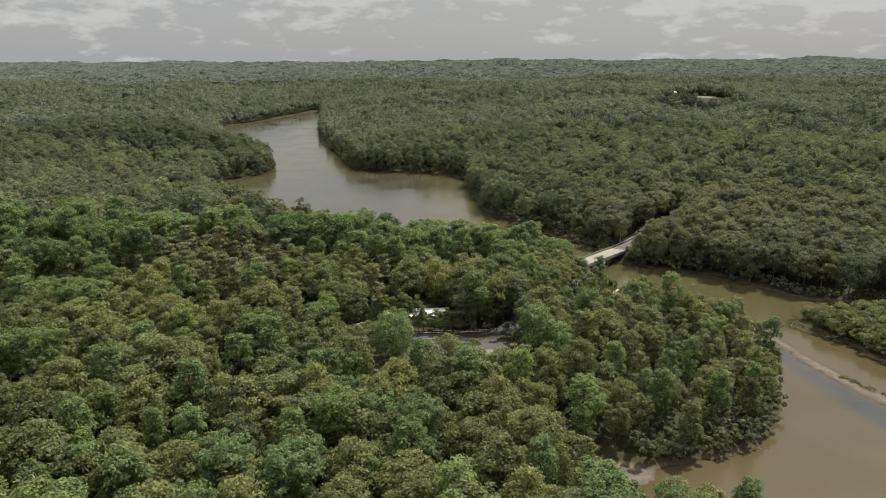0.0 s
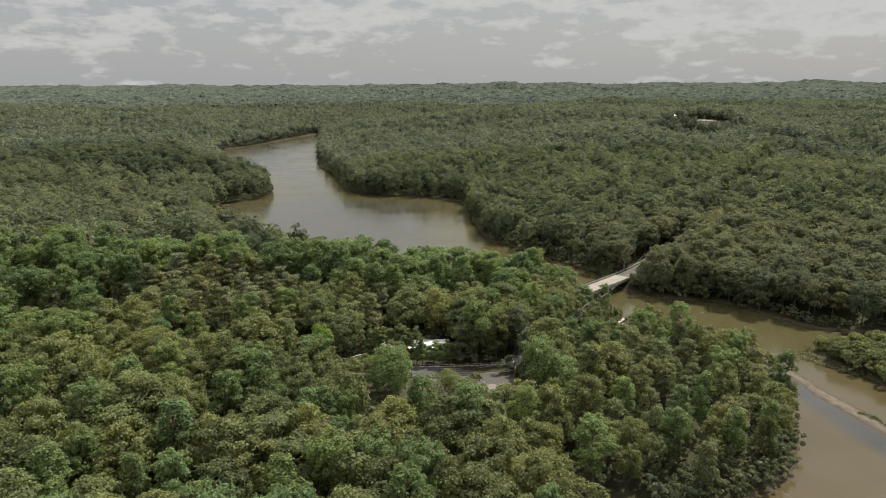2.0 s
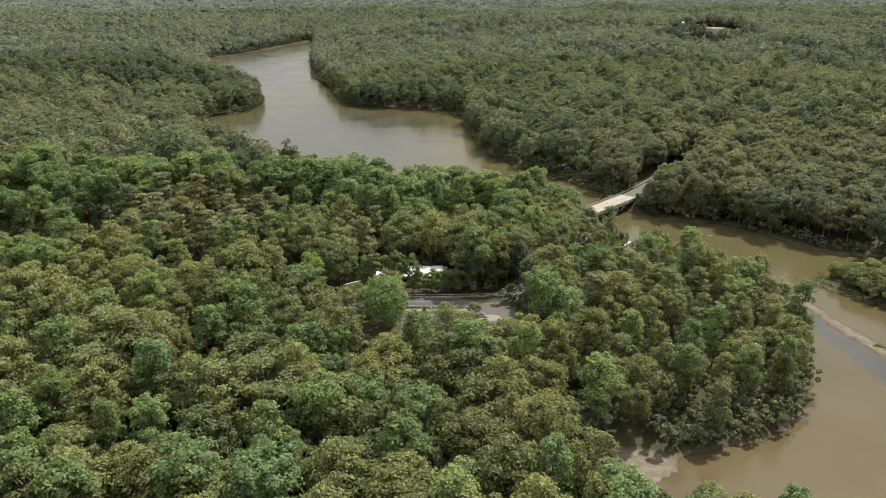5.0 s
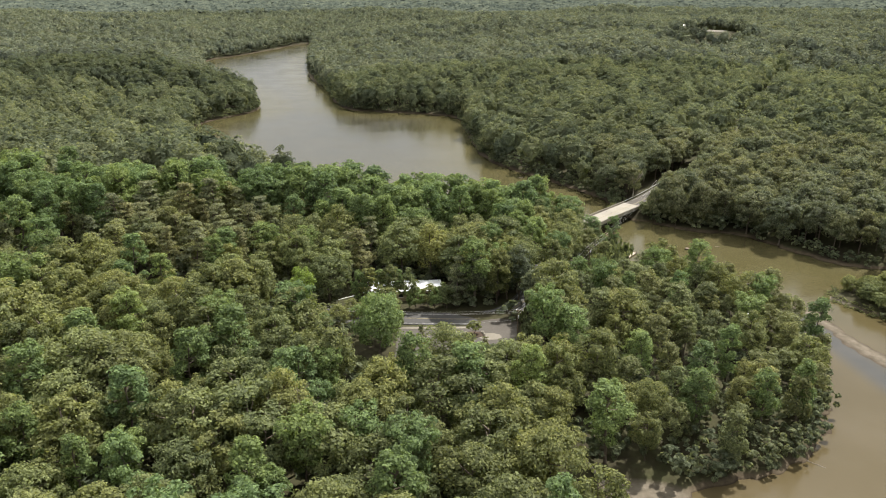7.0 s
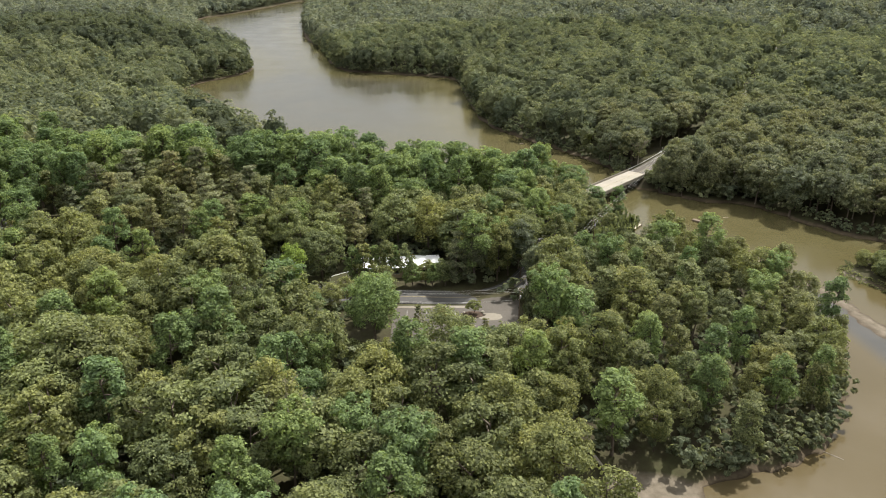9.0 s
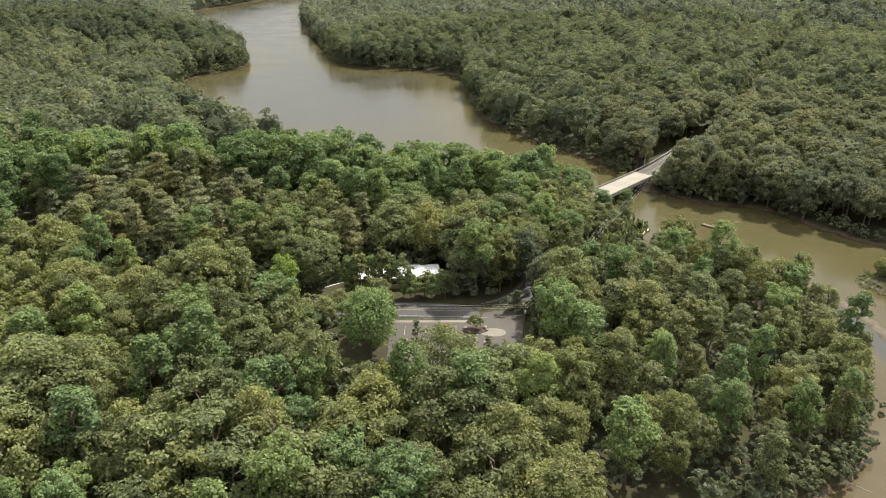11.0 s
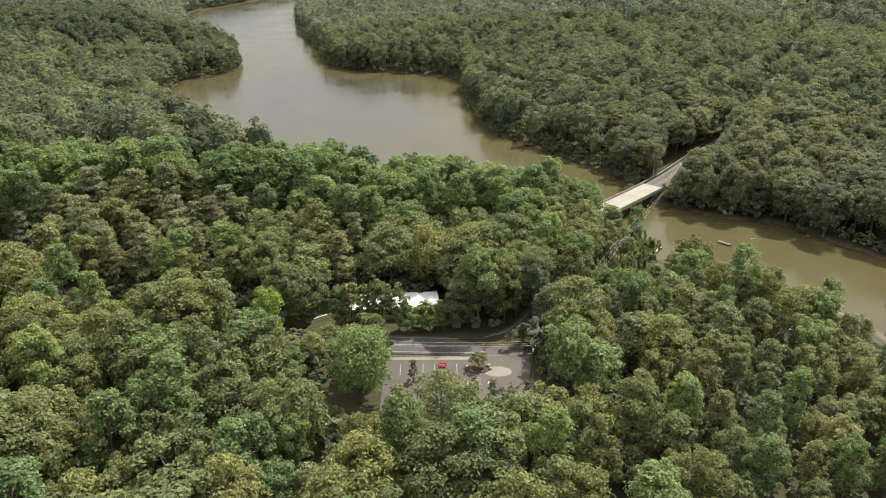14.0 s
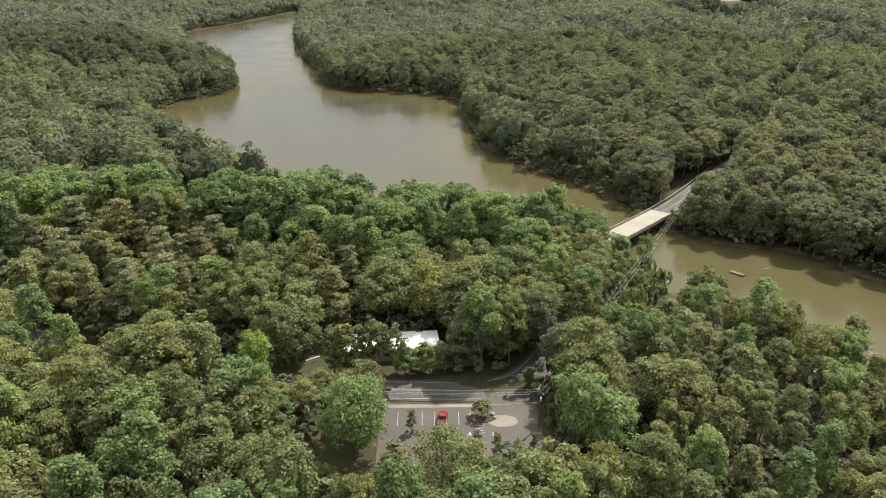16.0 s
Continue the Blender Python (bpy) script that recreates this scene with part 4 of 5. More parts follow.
def make_lot():
    x0, x1, y0, y1, z = LOT
    lot = new("parking_lot")
    cx, cy = (x0 + x1) / 2, (y0 + y1) / 2
    lot.location = (cx, cy, z)
    w, h = x1 - x0, y1 - y0
    box("paving", (w, h, 0.3), (0, 0, -0.15), M_ASPHALT, lot)
    blob("apron", 20 - cx, y1 + 1.5 - cy, 6.0, 4.0, 0.01, 0.2, M_ASPHALT, lot, 3)
    box("verge", (21, 1.3, 0.3), (-7.4, h / 2 - 1.0, -0.11), M_GRAVEL, lot, label="strip of pale gravel and dry grass")
    blob("gravel_patch", 16.6 - cx, 240.3 - cy, 3.4, 2.3, 0.035, 0.1, M_GRAVEL, lot, 4)
    for k in range(9):
        box("stall_line", (0.12, 5.2, 0.012), (-14.0 + 2.75 * k, h / 2 - 6.0, 0.008), M_PAINT, lot)
    for k in range(4):
        box("hatch", (1.7, 0.12, 0.012), (11.4 - cx, 237.6 - 0.9 * k - cy, 0.009), M_PAINT, lot, rz=12)
    for sx in (9.0, 14.2):
        mark = box("stall_mark", (0.5, 1.0, 0.012), (sx - cx, 235.6 - cy, 0.01), M_PAINT, lot)
        box("mark_bar", (1.0, 0.22, 0.012), (sx - cx, 235.1 - cy, 0.012), M_PAINT, mark)
    tagged(lot, "weathered grey asphalt parking lot with faded stall lines", "parking lot", kind="structure")


make_lot()


# ---- single trees and shrubs ----
def single(name, label, category, seed, x, y, height, radius, base, clumps, leaves, size, shape, material, group=""):
    v, c = crown_arrays(seed, height, radius, base, clumps, leaves, size, shape)
    root = new(name)
    root.location = (x, y, zat(x, y) - 0.05)
    for ob in (new("crown", array_mesh("crown", v, np.arange(len(v)).reshape(-1, 4), material)), new("trunk", trunk_mesh(seed, height, radius, c))):
        ob.parent = root
    return tagged(root, label, category, group)


single("maple_tree", "large rounded green maple standing alone beside the lot", "tree", 501, -15, 228, 20.5, 7.8, 1.5, 130, 70, 0.3, "round", M_LEAF_TULIP)
single("oak_tree", "broad domed green oak in front of the parking lot", "tree", 504, 2.4, 213, 19.6, 8.4, 3.0, 110, 70, 0.28, "round", M_LEAF, "oaks in the woods")
single("young_tulip_tree", "bright yellow-green young tulip tree beside the road", "tree", 505, -39.5, 246.5, 19.0, 4.6, 4.0, 76, 62, 0.27, "tall", M_LEAF_BRIGHT)
single("white_pine", "tall pale green white pine beside the low building", "tree", 506, 7.6, 262.5, 18.6, 4.3, 2.0, 84, 62, 0.25, "tiers", M_LEAF_MAPLE)
for k, (x, y, h, r) in enumerate(((13.5, 263.5, 18.5, 4.6), (20.5, 265.5, 20.5, 5.4), (28.0, 268.5, 20.0, 5.2), (12.5, 271.0, 20.0, 5.2), (32.0, 258.5, 17.0, 4.6), (29.5, 278.5, 19.0, 5.0))):
    single("oak_tree", "tall dense green oak overhanging the shaded road", "tree", 540 + 13 * k, x, y, h, r, 1.5, 92, 66, 0.28, "round", M_LEAF if k % 2 else M_LEAF_MAPLE, "oaks along the road")
single("sycamore_tree", "spreading green sycamore leaning over the river bank", "tree", 502, 89.5, 317.5, 13.5, 6.6, 1.2, 52, 52, 0.48, "round", M_LEAF)
single("ornamental_tree", "small rounded tree on a mulched island in the lot", "tree", 503, 11.9, 241.9, 4.6, 2.3, 1.0, 26, 40, 0.26, "round", M_LEAF)
for k, (x, y, h) in enumerate(((-3.8, 236.3, 6.2), (9.9, 227.4, 7.0), (14.2, 226.6, 7.4), (18.0, 225.6, 7.0), (22.5, 231.0, 3.6))):
    single("young_spruce", "young dark spruce with a pointed top beside the lot", "tree", 510 + k, x, y, h, 0.27 * h, 0.3, 34, 34, 0.2, "tiers", M_NEEDLE, "young spruces by the lot")
rng = random.Random(77)
for k in range(11):
    x = -24 + 3.1 * k + rng.uniform(-0.8, 0.8)
    if x > 4.5:
        continue
    tall = 9.0 if x > -6.5 else (13.5 if x > -12 else 16.0)
    single("understorey_tree", "low leafy tree between the road and the white-roofed building", "tree", 530 + k, x, 260.8 + rng.uniform(-1.0, 2.0), tall * rng.uniform(0.88, 1.1), 3.3, 0.8, 52, 54, 0.27,
           "round", M_LEAF if k % 2 else M_LEAF_TULIP, "low trees along the road")

for k, (x, y, h) in enumerate(((104.5, 392.0, 6.5), (108.0, 391.0, 7.5), (111.5, 394.5, 7.5), (91.5, 407.0, 5.0), (94.5, 411.0, 6.0), (107.5, 396.5, 6.0), (128.5, 376.5, 5.5), (121.0, 379.5, 6.0), (115.5, 388.0, 6.5))):
    single("bank_bush", "pale green leafy bush on the bank beside the bridge", "bush", 580 + k, x, y, h, 0.58 * h, 0.2, 30, 40, 0.34, "round", M_LEAF_OLIVE, "bushes by the bridge")
WILLOW = tree_thing("willow_bush", "rounded green willow bush on the river island", 560, 7.0, 4.0, 0.3, 44, 50, 0.28, "round", M_LEAF, "willow bushes on the island")
WILLOW["category"] = "bush"
UNUSED.add(WILLOW)
spots = scatter(4.6, 146, 240, 246, 306, 15)
spots = spots[(signed_to(ISLE, spots[:, 0], spots[:, 1]) < -1.2) & (spots[:, 0] > 154)]
for x, y in spots:
    s = rng.uniform(0.75, 1.15)
    plant(WILLOW, x, y, (s, s, s * rng.uniform(0.85, 1.1)), rng.uniform(0, 360))


def bare_limbs(bm, a, d, length, r, depth, rs):
    """A forking bare branch."""
    b = a + d * length * 0.5 + Vector((rs.uniform(-1, 1), rs.uniform(-1, 1), 0)) * length * 0.05
    c = a + d * length
    tube(bm, [a, b, c], [r, r * 0.8, r * 0.6], 5)
    if depth == 0:
        return
    for k in range(3):
        e = (d + Vector((rs.uniform(-1, 1), rs.uniform(-1, 1), rs.uniform(-0.2, 0.7))) * 0.62).normalized()
        bare_limbs(bm, a.lerp(c, rs.uniform(0.55, 1.0)), e, length * rs.uniform(0.55, 0.78), r * 0.55, depth - 1, rs)


def make_dead_tree(x, y, height, seed):
    rs = random.Random(seed)
    root = new("dead_tree")
    root.location = (x, y, zat(x, y))
    bm = bmesh.new()
    tube(bm, [(0, 0, -0.5), (0.1, 0.1, height * 0.3), (0.2, 0, height * 0.5)], [0.34, 0.27, 0.2])
    part("trunk", bm, M_DEADWOOD, root)
    bm = bmesh.new()
    for k in range(7):
        a = k * math.tau / 7 + rs.uniform(-0.3, 0.3)
        bare_limbs(bm, Vector((0.15, 0.05, height * rs.uniform(0.36, 0.5))), Vector((math.cos(a) * 0.6, math.sin(a) * 0.6, 0.95)).normalized(), height * 0.27, 0.12, 3, rs)
    part("bare_crown", bm, M_DEADWOOD, root)
    tagged(root, "bare grey dead tree standing among green crowns", "dead tree")


make_dead_tree(-30, 178, 20.0, 3)
make_dead_tree(104, 416, 14.0, 8)


def make_fallen_tree():
    root = new("fallen_tree")
    root.location = (36.6, 184.5, zat(36.6, 184.5) + 0.5)
    rs = random.Random(4)
    bm = bmesh.new()
    tube(bm, [(-1.5, 3, 1.2), (0, 0, 0.4), (1.6, -5, -0.1), (3.2, -11, -0.9)], [0.42, 0.36, 0.28, 0.14])
    part("trunk", bm, M_DEADWOOD, root)
    for k in range(5):
        bm = bmesh.new()
        bare_limbs(bm, Vector((0.4 + 0.3 * k, -1 - 1.4 * k, 0.25)), Vector((0.35 + 0.14 * k, -0.8, 0.06)).normalized(), 4.2, 0.13, 1, rs)
        part("branch", bm, M_DEADWOOD, root)
    tagged(root, "pale bare fallen tree lying across the silt beach", "fallen tree")
    for label, pts, r in (("thin bare branch lying in the shallow water", [(86.5, 195, 0.2), (89.5, 192, 0.05), (92.6, 189, 0.0)], 0.12),
                          ("pale driftwood log floating by the far bank", [(51.4, 478.4, 0.05), (53.6, 479.2, 0.08)], 0.35),
                          ("pale driftwood log floating in the river", [(124, 350, 0.02), (126.5, 350.6, 0.04)], 0.14)):
        bm = bmesh.new()
        tube(bm, pts, [r] + [r * 0.7] * (len(pts) - 1), 7)
        tagged(part("driftwood", bm, M_DEADWOOD), label, "driftwood")


make_fallen_tree()


def make_tufts(name, label, places, height, radius, material, seed):
    """Low grassy or weedy growth."""
    rs = np.random.RandomState(seed)
    t = [crown_arrays(seed + i, 1.0, 1.0, 0.02, 5, 7, 0.28, "round")[0] for i in range(4)]
    p = np.column_stack([places, np.maximum(ground_z(places[:, 0], places[:, 1]), 0) - 0.05])
    h = rs.uniform(0.6, 1.3, len(p))
    v = merge(t, p, h * height, h * radius, seed)[0]
    ob = new(name, array_mesh(name, v, np.arange(len(v)).reshape(-1, 4), material))
    tagged(ob, label, "vegetation", kind="stuff")


g = scatter(1.0, 120, 190, 170, 300, 16, 0.5)
db, sb = along(BAR, g[:, 0], g[:, 1])
side_of = (g[:, 0] - 143) * 0.9 + (g[:, 1] - 226) * 0.42
g = g[(db < 2.6 + 1.5 * sb) & (sb > 0.56) & (side_of > 0.6) & (waves(g[:, 0], g[:, 1], 6, 61) > -0.5)]
make_tufts("bar_grass", "green tufts of grass growing along the sandbar", g, 0.7, 0.7, M_LEAF_OLIVE, 620)
g = scatter(0.9, 26, 48, 155, 168, 17, 0.5)
g = g[(np.hypot((g[:, 0] - 36) / 8.5, (g[:, 1] - 161.5) / 3.6) < 1) & (waves(g[:, 0], g[:, 1], 5, 62) > -0.7)]
make_tufts("marsh_weed", "yellow-green marsh weed on the creek mouth", g, 0.35, 0.8, M_GRASS, 640)
g = scatter(1.1, 143, 165, 270, 300, 18, 0.5)
g = g[(np.abs(signed_to(ISLE, g[:, 0], g[:, 1])) < 2.4) & (g[:, 0] < 160)]
make_tufts("island_weed", "pale weedy growth at the tip of the island", g, 0.6, 0.7, M_LEAF_OLIVE, 660)
g = scatter(2.6, 18, 108, 232, 380, 19, 0.5)
g = g[(along(WIRE_CUT, g[:, 0], g[:, 1])[0] < 4.2) & (water_distance(g[:, 0], g[:, 1]) > 0.5) & (along(ROAD, g[:, 0], g[:, 1])[0] > 5) & (g[:, 0] > 27)]
make_tufts("vine_thicket", "pale green vines and brush under the power line", g, 6.4, 2.5, M_LEAF_OLIVE, 680)


# ---- power line ----
POLES = [(-46.4, 248.0, 18.2), (24.3, 237.6, 19.6), (57, 297, 18.5), (112, 401, 17.5)]


def make_pole(x, y, top, turn):
    root = new("utility_pole")
    z = zat(x, y)
    root.location, root.rotation_euler = (x, y, z), (0, 0, turn)
    h = top - z
    bm = bmesh.new()
    tube(bm, [(0, 0, -0.5), (0, 0, h * 0.5), (0, 0, h)], [0.2, 0.17, 0.13], 10)
    part("mast", bm, M_WOOD_DARK, root)
    arm = box("crossarm", (2.4, 0.12, 0.14), (0, 0.12, h - 0.5), M_WOOD_DARK, root, bevel=0.02)
    for s in (-1.05, 0, 1.05):
        bm = bmesh.new()
        tube(bm, [(s, 0.12, h - 0.43), (s, 0.12, h - 0.3), (s, 0.12, h - 0.16)], [0.05, 0.08, 0.04], 8)
        part("insulator", bm, M_WHITE, arm)
    bm = bmesh.new()
    tube(bm, [(0.32, 0, h - 2.4), (0.32, 0, h - 1.6)], [0.22, 0.22], 12)
    part("transformer", bm, M_STEEL, root)
    tagged(root, "weathered wooden utility pole with a crossarm beside the road", "utility pole", "poles of the power line")


for k, (x, y, top) in enumerate(POLES):
    a, b = POLES[max(k - 1, 0)], POLES[min(k + 1, len(POLES) - 1)]
    make_pole(x, y, top, math.atan2(b[1] - a[1], b[0] - a[0]) - math.pi / 2)
for k, ((ax, ay, az), (bx, by, bz)) in enumerate(zip(POLES, POLES[1:])):
    d = Vector((bx - ax, by - ay, 0)).normalized()
    n = Vector((d.y, -d.x, 0))
    for off, drop, sag in ((-1.05, 0.2, 2.0), (0, 0.2, 2.2), (1.05, 0.2, 1.9), (0.1, 2.9, 2.6))[: 4 if k == 0 else 3]:
        pts = [(ax + (bx - ax) * s + n.x * off, ay + (by - ay) * s + n.y * off, az + (bz - az) * s - drop - sag * 4 * s * (1 - s)) for s in (i / 16 for i in range(17))]
        bm = bmesh.new()
        tube(bm, pts, [0.018] * 17, 5)
        tagged(part("power_cable", bm, M_WIRE), "thin sagging pale power cable strung between poles", "cable", "cables of the power line")


# ---- building behind the trees ----
def make_building():
    root = new("boathouse")
    root.location, root.rotation_euler = (-10.5, 271.5, 9.95), (0, 0, radians(4))
    L, W, H = 25.0, 8.4, 3.4
    walls = [box("wall", (L, 0.25, H), (0, s * (W / 2 - 0.13), H / 2), M_WALL, root) for s in (1, -1)]
    walls += [box("wall", (0.25, W - 0.52, H), (s * (L / 2 - 0.13), 0, H / 2), M_WALL, root) for s in (1, -1)]
    for s in (1, -1):
        bm = bmesh.new()
        add_box(bm, (L + 1.2, W / 2 + 0.75, 0.14), pose(0, s * (W / 4 + 0.2), H + 0.62, -s * 8))
        roof = part("roof", bm, M_ROOF, root, "bright white metal roof sheet")
        for k in range(16):
            box("seam", (0.06, W / 2 + 0.7, 0.05), (-L / 2 + 0.4 + k * (L - 0.8) / 15, s * (W / 4 + 0.2), H + 0.72), M_ROOF, roof, rx=-s * 8)
        box("gable", (0.2, W - 0.6, 0.6), (s * (L / 2 - 0.14), 0, H + 0.25), M_WALL, root)
    box("ridge_cap", (L + 1.2, 0.5, 0.1), (0, 0, H + 0.96), M_ROOF, root)
    for k in range(5):
        win = box("window", (1.5, 0.1, 1.1), (-9.5 + 4.4 * k, -W / 2 - 0.03, 2.0), M_GLASS, root)
        box("frame", (1.8, 0.06, 0.14), (-9.5 + 4.4 * k, -W / 2 - 0.06, 1.38), M_WHITE, win)
    door = box("door", (1.1, 0.1, 2.1), (-7.3, -W / 2 - 0.03, 1.06), M_DARK, root)
    box("handle", (0.05, 0.08, 0.2), (-6.9, -W / 2 - 0.1, 1.05), M_STEEL, door)
    tagged(root, "long low tan building with a bright white metal roof", "building")


make_building()


def make_yellow_rail():
    root = new("yellow_railing")
    root.location, root.rotation_euler = (-6.8, 283, zat(-6.8, 283)), (0, 0, radians(-3))
    for k in range(5):
        box("post", (0.16, 0.16, 1.7), (-4 + 2 * k, 0, 0.75), M_YELLOW, root)
    for h in (1.45, 0.85):
        box("rail", (9.0, 0.14, 0.2), (0, 0.15, h), M_YELLOW, root)
    tagged(root, "yellow-painted railing behind the white-roofed building", "railing")
    gate = new("pipe_gate")
    gate.location = (-31.8, 265.6, zat(-31.8, 265.6))
    box("post", (0.22, 0.22, 1.4), (0, 0, 0.6), M_WHITE, gate)
    bm = bmesh.new()
    tube(bm, [(0, 0, 1.1), (2.6, 1.8, 1.2), (5.2, 3.6, 1.15)], [0.11, 0.11, 0.1], 8)
    part("arm", bm, M_WHITE, gate)
    box("post", (0.22, 0.22, 1.4), (5.3, 3.7, 0.6), M_WHITE, gate)
    tagged(gate, "white pipe gate across a track under the trees", "gate")


make_yellow_rail()


# ---- pickup ----
def make_pickup(x, y, turn):
    root = new("pickup_truck")
    root.location, root.rotation_euler = (x, y, LOT[4]), (0, 0, radians(turn))     # its nose points along +y
    bm = bmesh.new()
    add_box(bm, (1.96, 5.5, 0.62), pose(0, 0, 0.78), 0.1)
    add_box(bm, (1.84, 1.5, 0.2), pose(0, 1.9, 1.14), 0.08)
    body = part("body", bm, M_RED, root)
    bm = bmesh.new()
    r = add_box(bm, (1.78, 2.1, 0.72), pose(0, 0.25, 1.42))
    for v in r["verts"]:
        if v.co.z > 1.6:
            v.co.x *= 0.84
            v.co.y = 0.2 + (v.co.y - 0.25) * 0.66
    bmesh.ops.bevel(bm, geom=list(bm.edges), offset=0.07, segments=2, affect="EDGES")
    cab = part("cab", bm, M_RED, root)
    box("windscreen", (1.5, 0.06, 0.66), (0, 1.13, 1.43), M_GLASS, cab, rx=-32)
    box("rear_window", (1.4, 0.05, 0.42), (0, -0.66, 1.48), M_GLASS, cab, rx=28)
    for s in (1, -1):
        box("side_window", (0.05, 1.35, 0.4), (s * 0.83, 0.2, 1.5), M_GLASS, cab, ry=s * -12)
        box("mirror", (0.2, 0.1, 0.16), (s * 1.06, 0.95, 1.22), M_DARK, cab)
        box("bed_side", (0.14, 1.95, 0.2), (s * 0.9, -1.72, 1.16), M_RED, body)
        box("headlight", (0.36, 0.08, 0.18), (s * 0.72, 2.76, 0.88), M_WHITE, body)
        box("tail_light", (0.18, 0.06, 0.34), (s * 0.86, -2.76, 0.92), M_RED, body)
    box("bed_floor", (1.62, 1.9, 0.08), (0, -1.72, 1.1), M_DARK, body, label="dark bed liner")
    box("tailgate", (1.7, 0.1, 0.22), (0, -2.68, 1.16), M_RED, body)
    for s in (1, -1):
        box("bumper", (1.9, 0.16, 0.2), (0, s * 2.8, 0.56), M_STEEL, root, bevel=0.04)
        for yy in (1.72, -1.62):
            bm = bmesh.new()
            bmesh.ops.create_cone(bm, cap_ends=True, segments=20, radius1=0.39, radius2=0.39, depth=0.27, matrix=pose(s * 0.86, yy, 0.39, 0, 90))
            tyre = part("wheel", bm, M_RUBBER, root)
            bm = bmesh.new()
            bmesh.ops.create_cone(bm, cap_ends=True, segments=16, radius1=0.24, radius2=0.2, depth=0.06, matrix=pose(s * 1.0, yy, 0.39, 0, 90 * s))
            part("rim", bm, M_STEEL, tyre)
    tagged(root, "red pickup truck with a dark bed parked in a stall", "pickup truck")


make_pickup(3.1, 240.4, -6)
isl = blob("mulch_island", 11.8, 241.6, 3.3, 1.9, 10.16, 0.18, M_MULCH, None, 8)
tagged(isl, "dark mulch planting island in the asphalt lot", "planting bed")
for k, (x, y, r) in enumerate(((14.6, 242.6, 0.55), (9.2, 242.4, 0.4), (14.9, 241.4, 0.35))):
    bm = bmesh.new()
    bmesh.ops.create_icosphere(bm, subdivisions=2, radius=r)
    for v in bm.verts:
        v.co *= 1 + 0.25 * noise.noise(v.co * 2.5 + Vector((k * 7, 0, 0)))
        v.co.z *= 0.7
    ob = part("boulder", bm, M_CONCRETE)
    ob.location = (x, y, 10.18 + r * 0.3)
    tagged(ob, "pale rounded boulder at the edge of the mulch island", "boulder", "boulders in the lot")


# ---- on and by the water ----
def make_dock():
    root = new("floating_dock")
    root.location, root.rotation_euler = (82.6, 337.4, 0.0), (0, 0, radians(53))
    for k in range(22):
        box("plank", (0.46, 2.6, 0.07), (-5.4 + 0.5 * k, 0, 0.52), M_WOOD, root)
    for s in (1, -1):
        box("float", (10.8, 0.5, 0.5), (-0.1, s * 0.95, 0.22), M_WOOD_DARK, root, bevel=0.05)
    for x, y in ((-5.0, 1.42), (5.0, 1.42), (-5.0, -1.42), (5.0, -1.42)):
        bm = bmesh.new()
        tube(bm, [(x, y, -1.5), (x, y, 1.3)], [0.12, 0.11], 8)
        part("pile", bm, M_WOOD_DARK, root)
    tagged(root, "pale timber floating dock by the river bank", "dock")
    raft = new("float_section")
    raft.location, raft.rotation_euler = (111.8, 345, 0.0), (0, 0, radians(-50))
    for k in range(9):
        box("plank", (0.56, 1.7, 0.07), (-2.4 + 0.6 * k, 0, 0.56), M_WOOD_DARK, raft)
    for s in (1, -1):
        box("float", (5.3, 0.4, 0.5), (0, s * 0.62, 0.27), M_WOOD_DARK, raft, bevel=0.06)
    tagged(raft, "brown loose float section adrift in the river", "float")


make_dock()


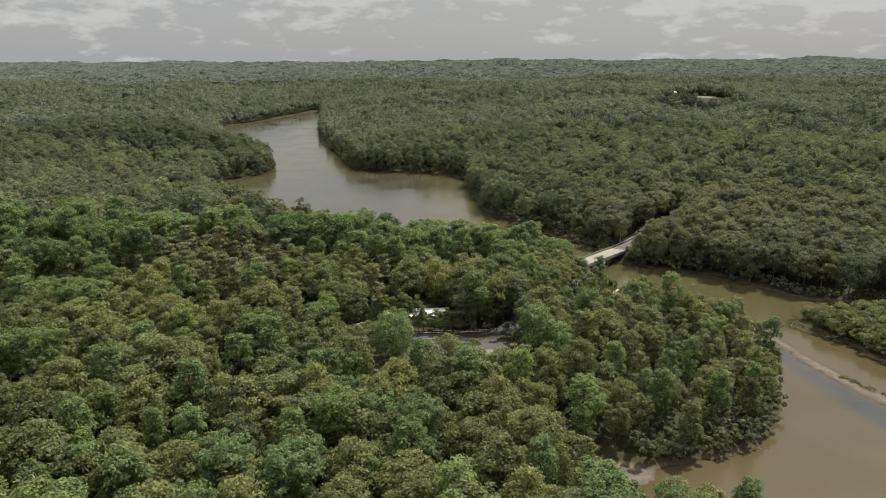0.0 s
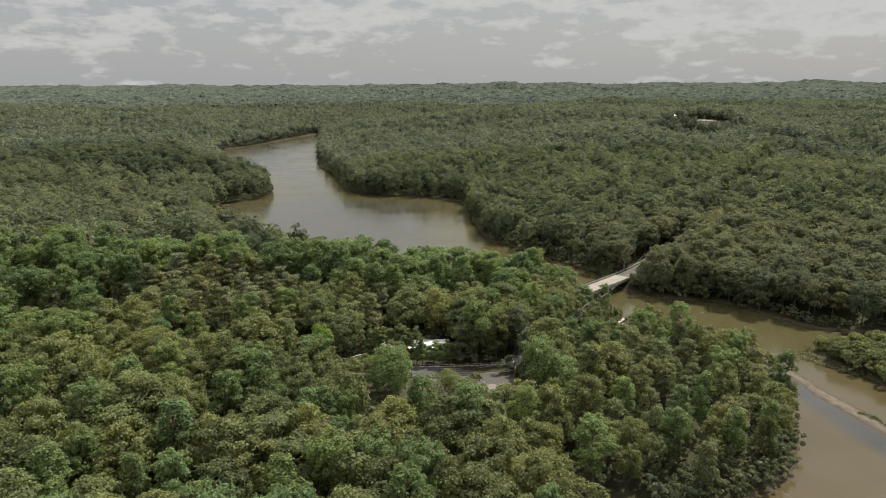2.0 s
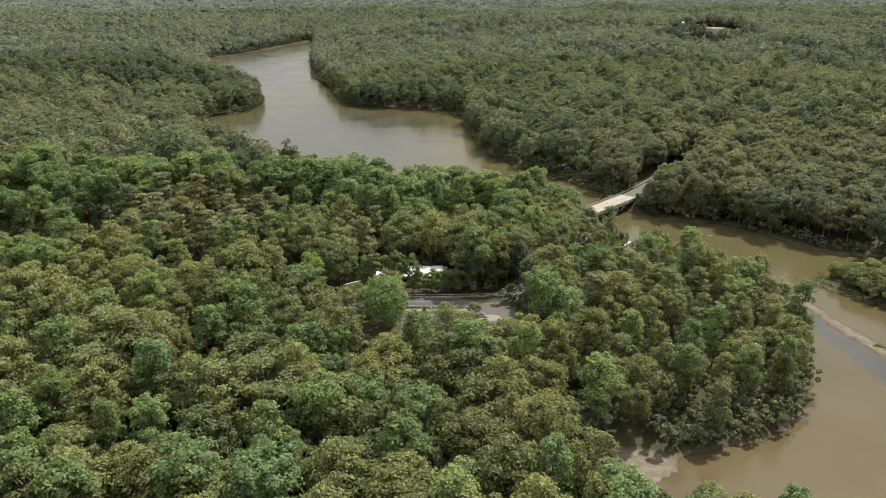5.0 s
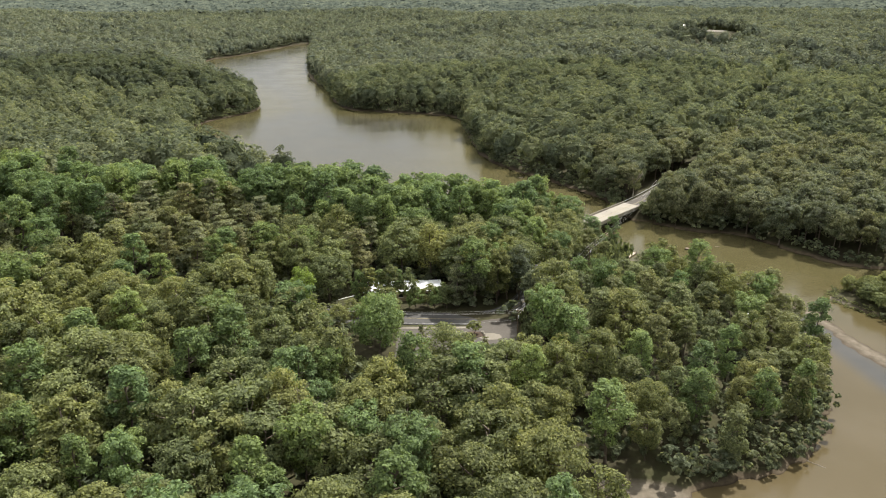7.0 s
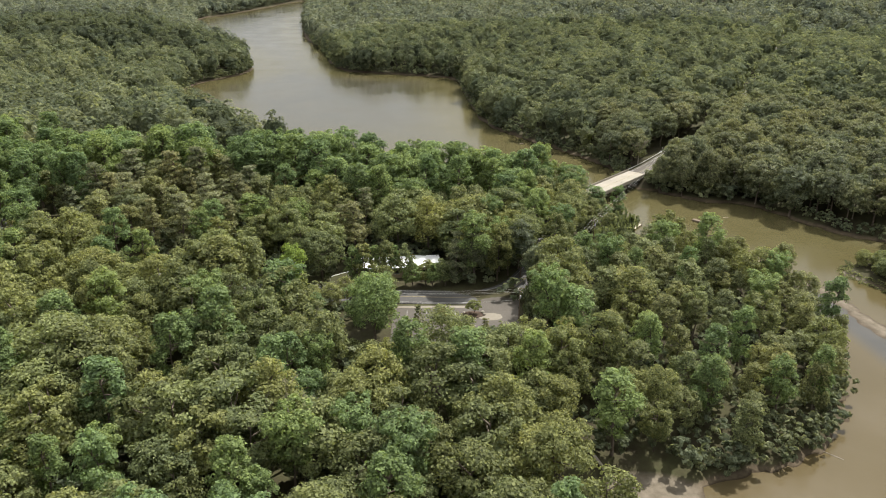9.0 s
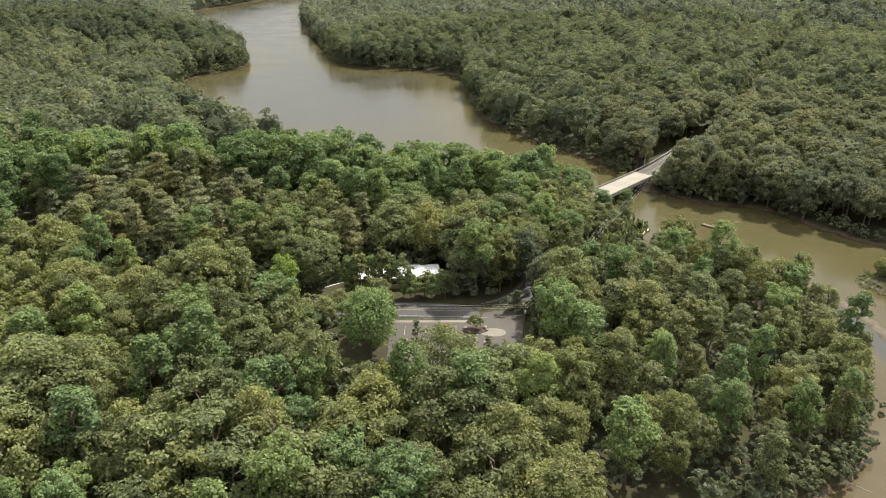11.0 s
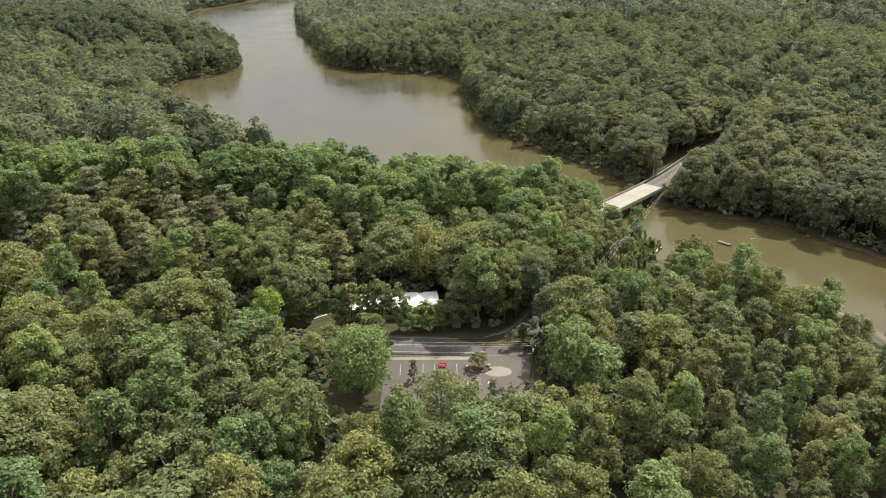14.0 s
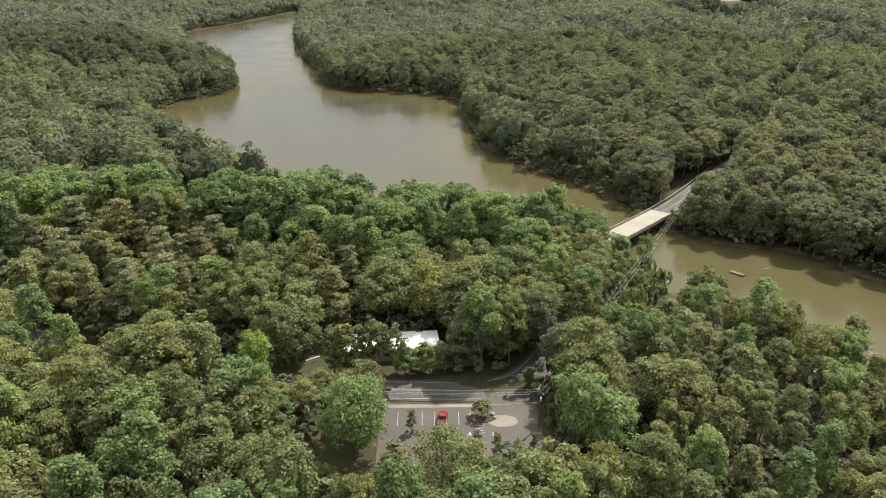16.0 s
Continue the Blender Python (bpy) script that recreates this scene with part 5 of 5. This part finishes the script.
def canoe_mesh(length, width, depth):
    bm = bmesh.new()
    n, m = 14, 8
    rows = []
    for i in range(n + 1):
        t = i / n
        w = width / 2 * math.sin(math.pi * min(max(t, 0.02), 0.98)) ** 0.6
        rows.append([bm.verts.new(((t - 0.5) * length, -w * math.cos(math.pi * k / m), depth * (math.sin(math.pi * k / m)) * (0.7 + 0.3 * math.sin(math.pi * t)))) for k in range(m + 1)])
    for a, b in zip(rows, rows[1:]):
        for k in range(m):
            bm.faces.new((a[k], b[k], b[k + 1], a[k + 1]))
    bmesh.ops.solidify(bm, geom=list(bm.faces), thickness=0.04)
    return bm


def make_canoe(x, y, turn, material, label, length=4.8):
    root = new("canoe")
    root.location, root.rotation_euler = (x, y, zat(x, y) + 0.05), (0, 0, radians(turn))
    hull = part("hull", canoe_mesh(length, 0.95, 0.5), material, root)
    bm = bmesh.new()
    tube(bm, [(-length * 0.42, 0, 0.47), (0, 0, 0.53), (length * 0.42, 0, 0.47)], [0.05, 0.05, 0.05], 6)
    part("keel", bm, material, root)
    tagged(root, label, "canoe", "canoes on the shore")


for k, (x, y) in enumerate(((104.6, 271.5), (105.9, 273.1), (107.2, 274.7), (108.6, 276.2), (110.0, 277.6))):
    make_canoe(x, y, -8 + 5 * (k % 3), M_WHITE if k != 2 else M_STEEL, "upturned white canoe drawn up on the sandy shore")
make_canoe(88.6, 311.4, 30, M_WHITE, "white boat hull lying on the bank under a tree")
make_canoe(90.2, 312.8, 40, M_WHITE, "white boat hull lying on the bank under a tree", 3.8)

def make_far_house():
    root = new("farmhouse")
    root.location = (CLEARING[0] - 34, CLEARING[1] + 6, zat(CLEARING[0] - 34, CLEARING[1] + 6))
    box("wall", (13, 9, 7), (0, 0, 3.3), M_WALL, root)
    for q in (1, -1):
        box("roof", (14, 5.6, 0.25), (0, q * 2.45, 8.0), M_ROOF, root, rx=-q * 28)
    box("chimney", (0.9, 0.9, 2.2), (3.5, 0, 9.6), M_CONCRETE_DARK, root)
    tagged(root, "small pale-roofed house beside a far clearing", "house")


make_far_house()

# a mast on the skyline
bm = bmesh.new()
tx, ty = 9.0, 4450.0
tz = zat(tx, ty)
tube(bm, [(tx, ty, tz), (tx, ty, tz + 25), (tx, ty, tz + 50)], [1.6, 1.2, 0.7], 6)
tagged(part("radio_mast", bm, M_STEEL), "thin grey radio mast on the far wooded skyline", "mast")
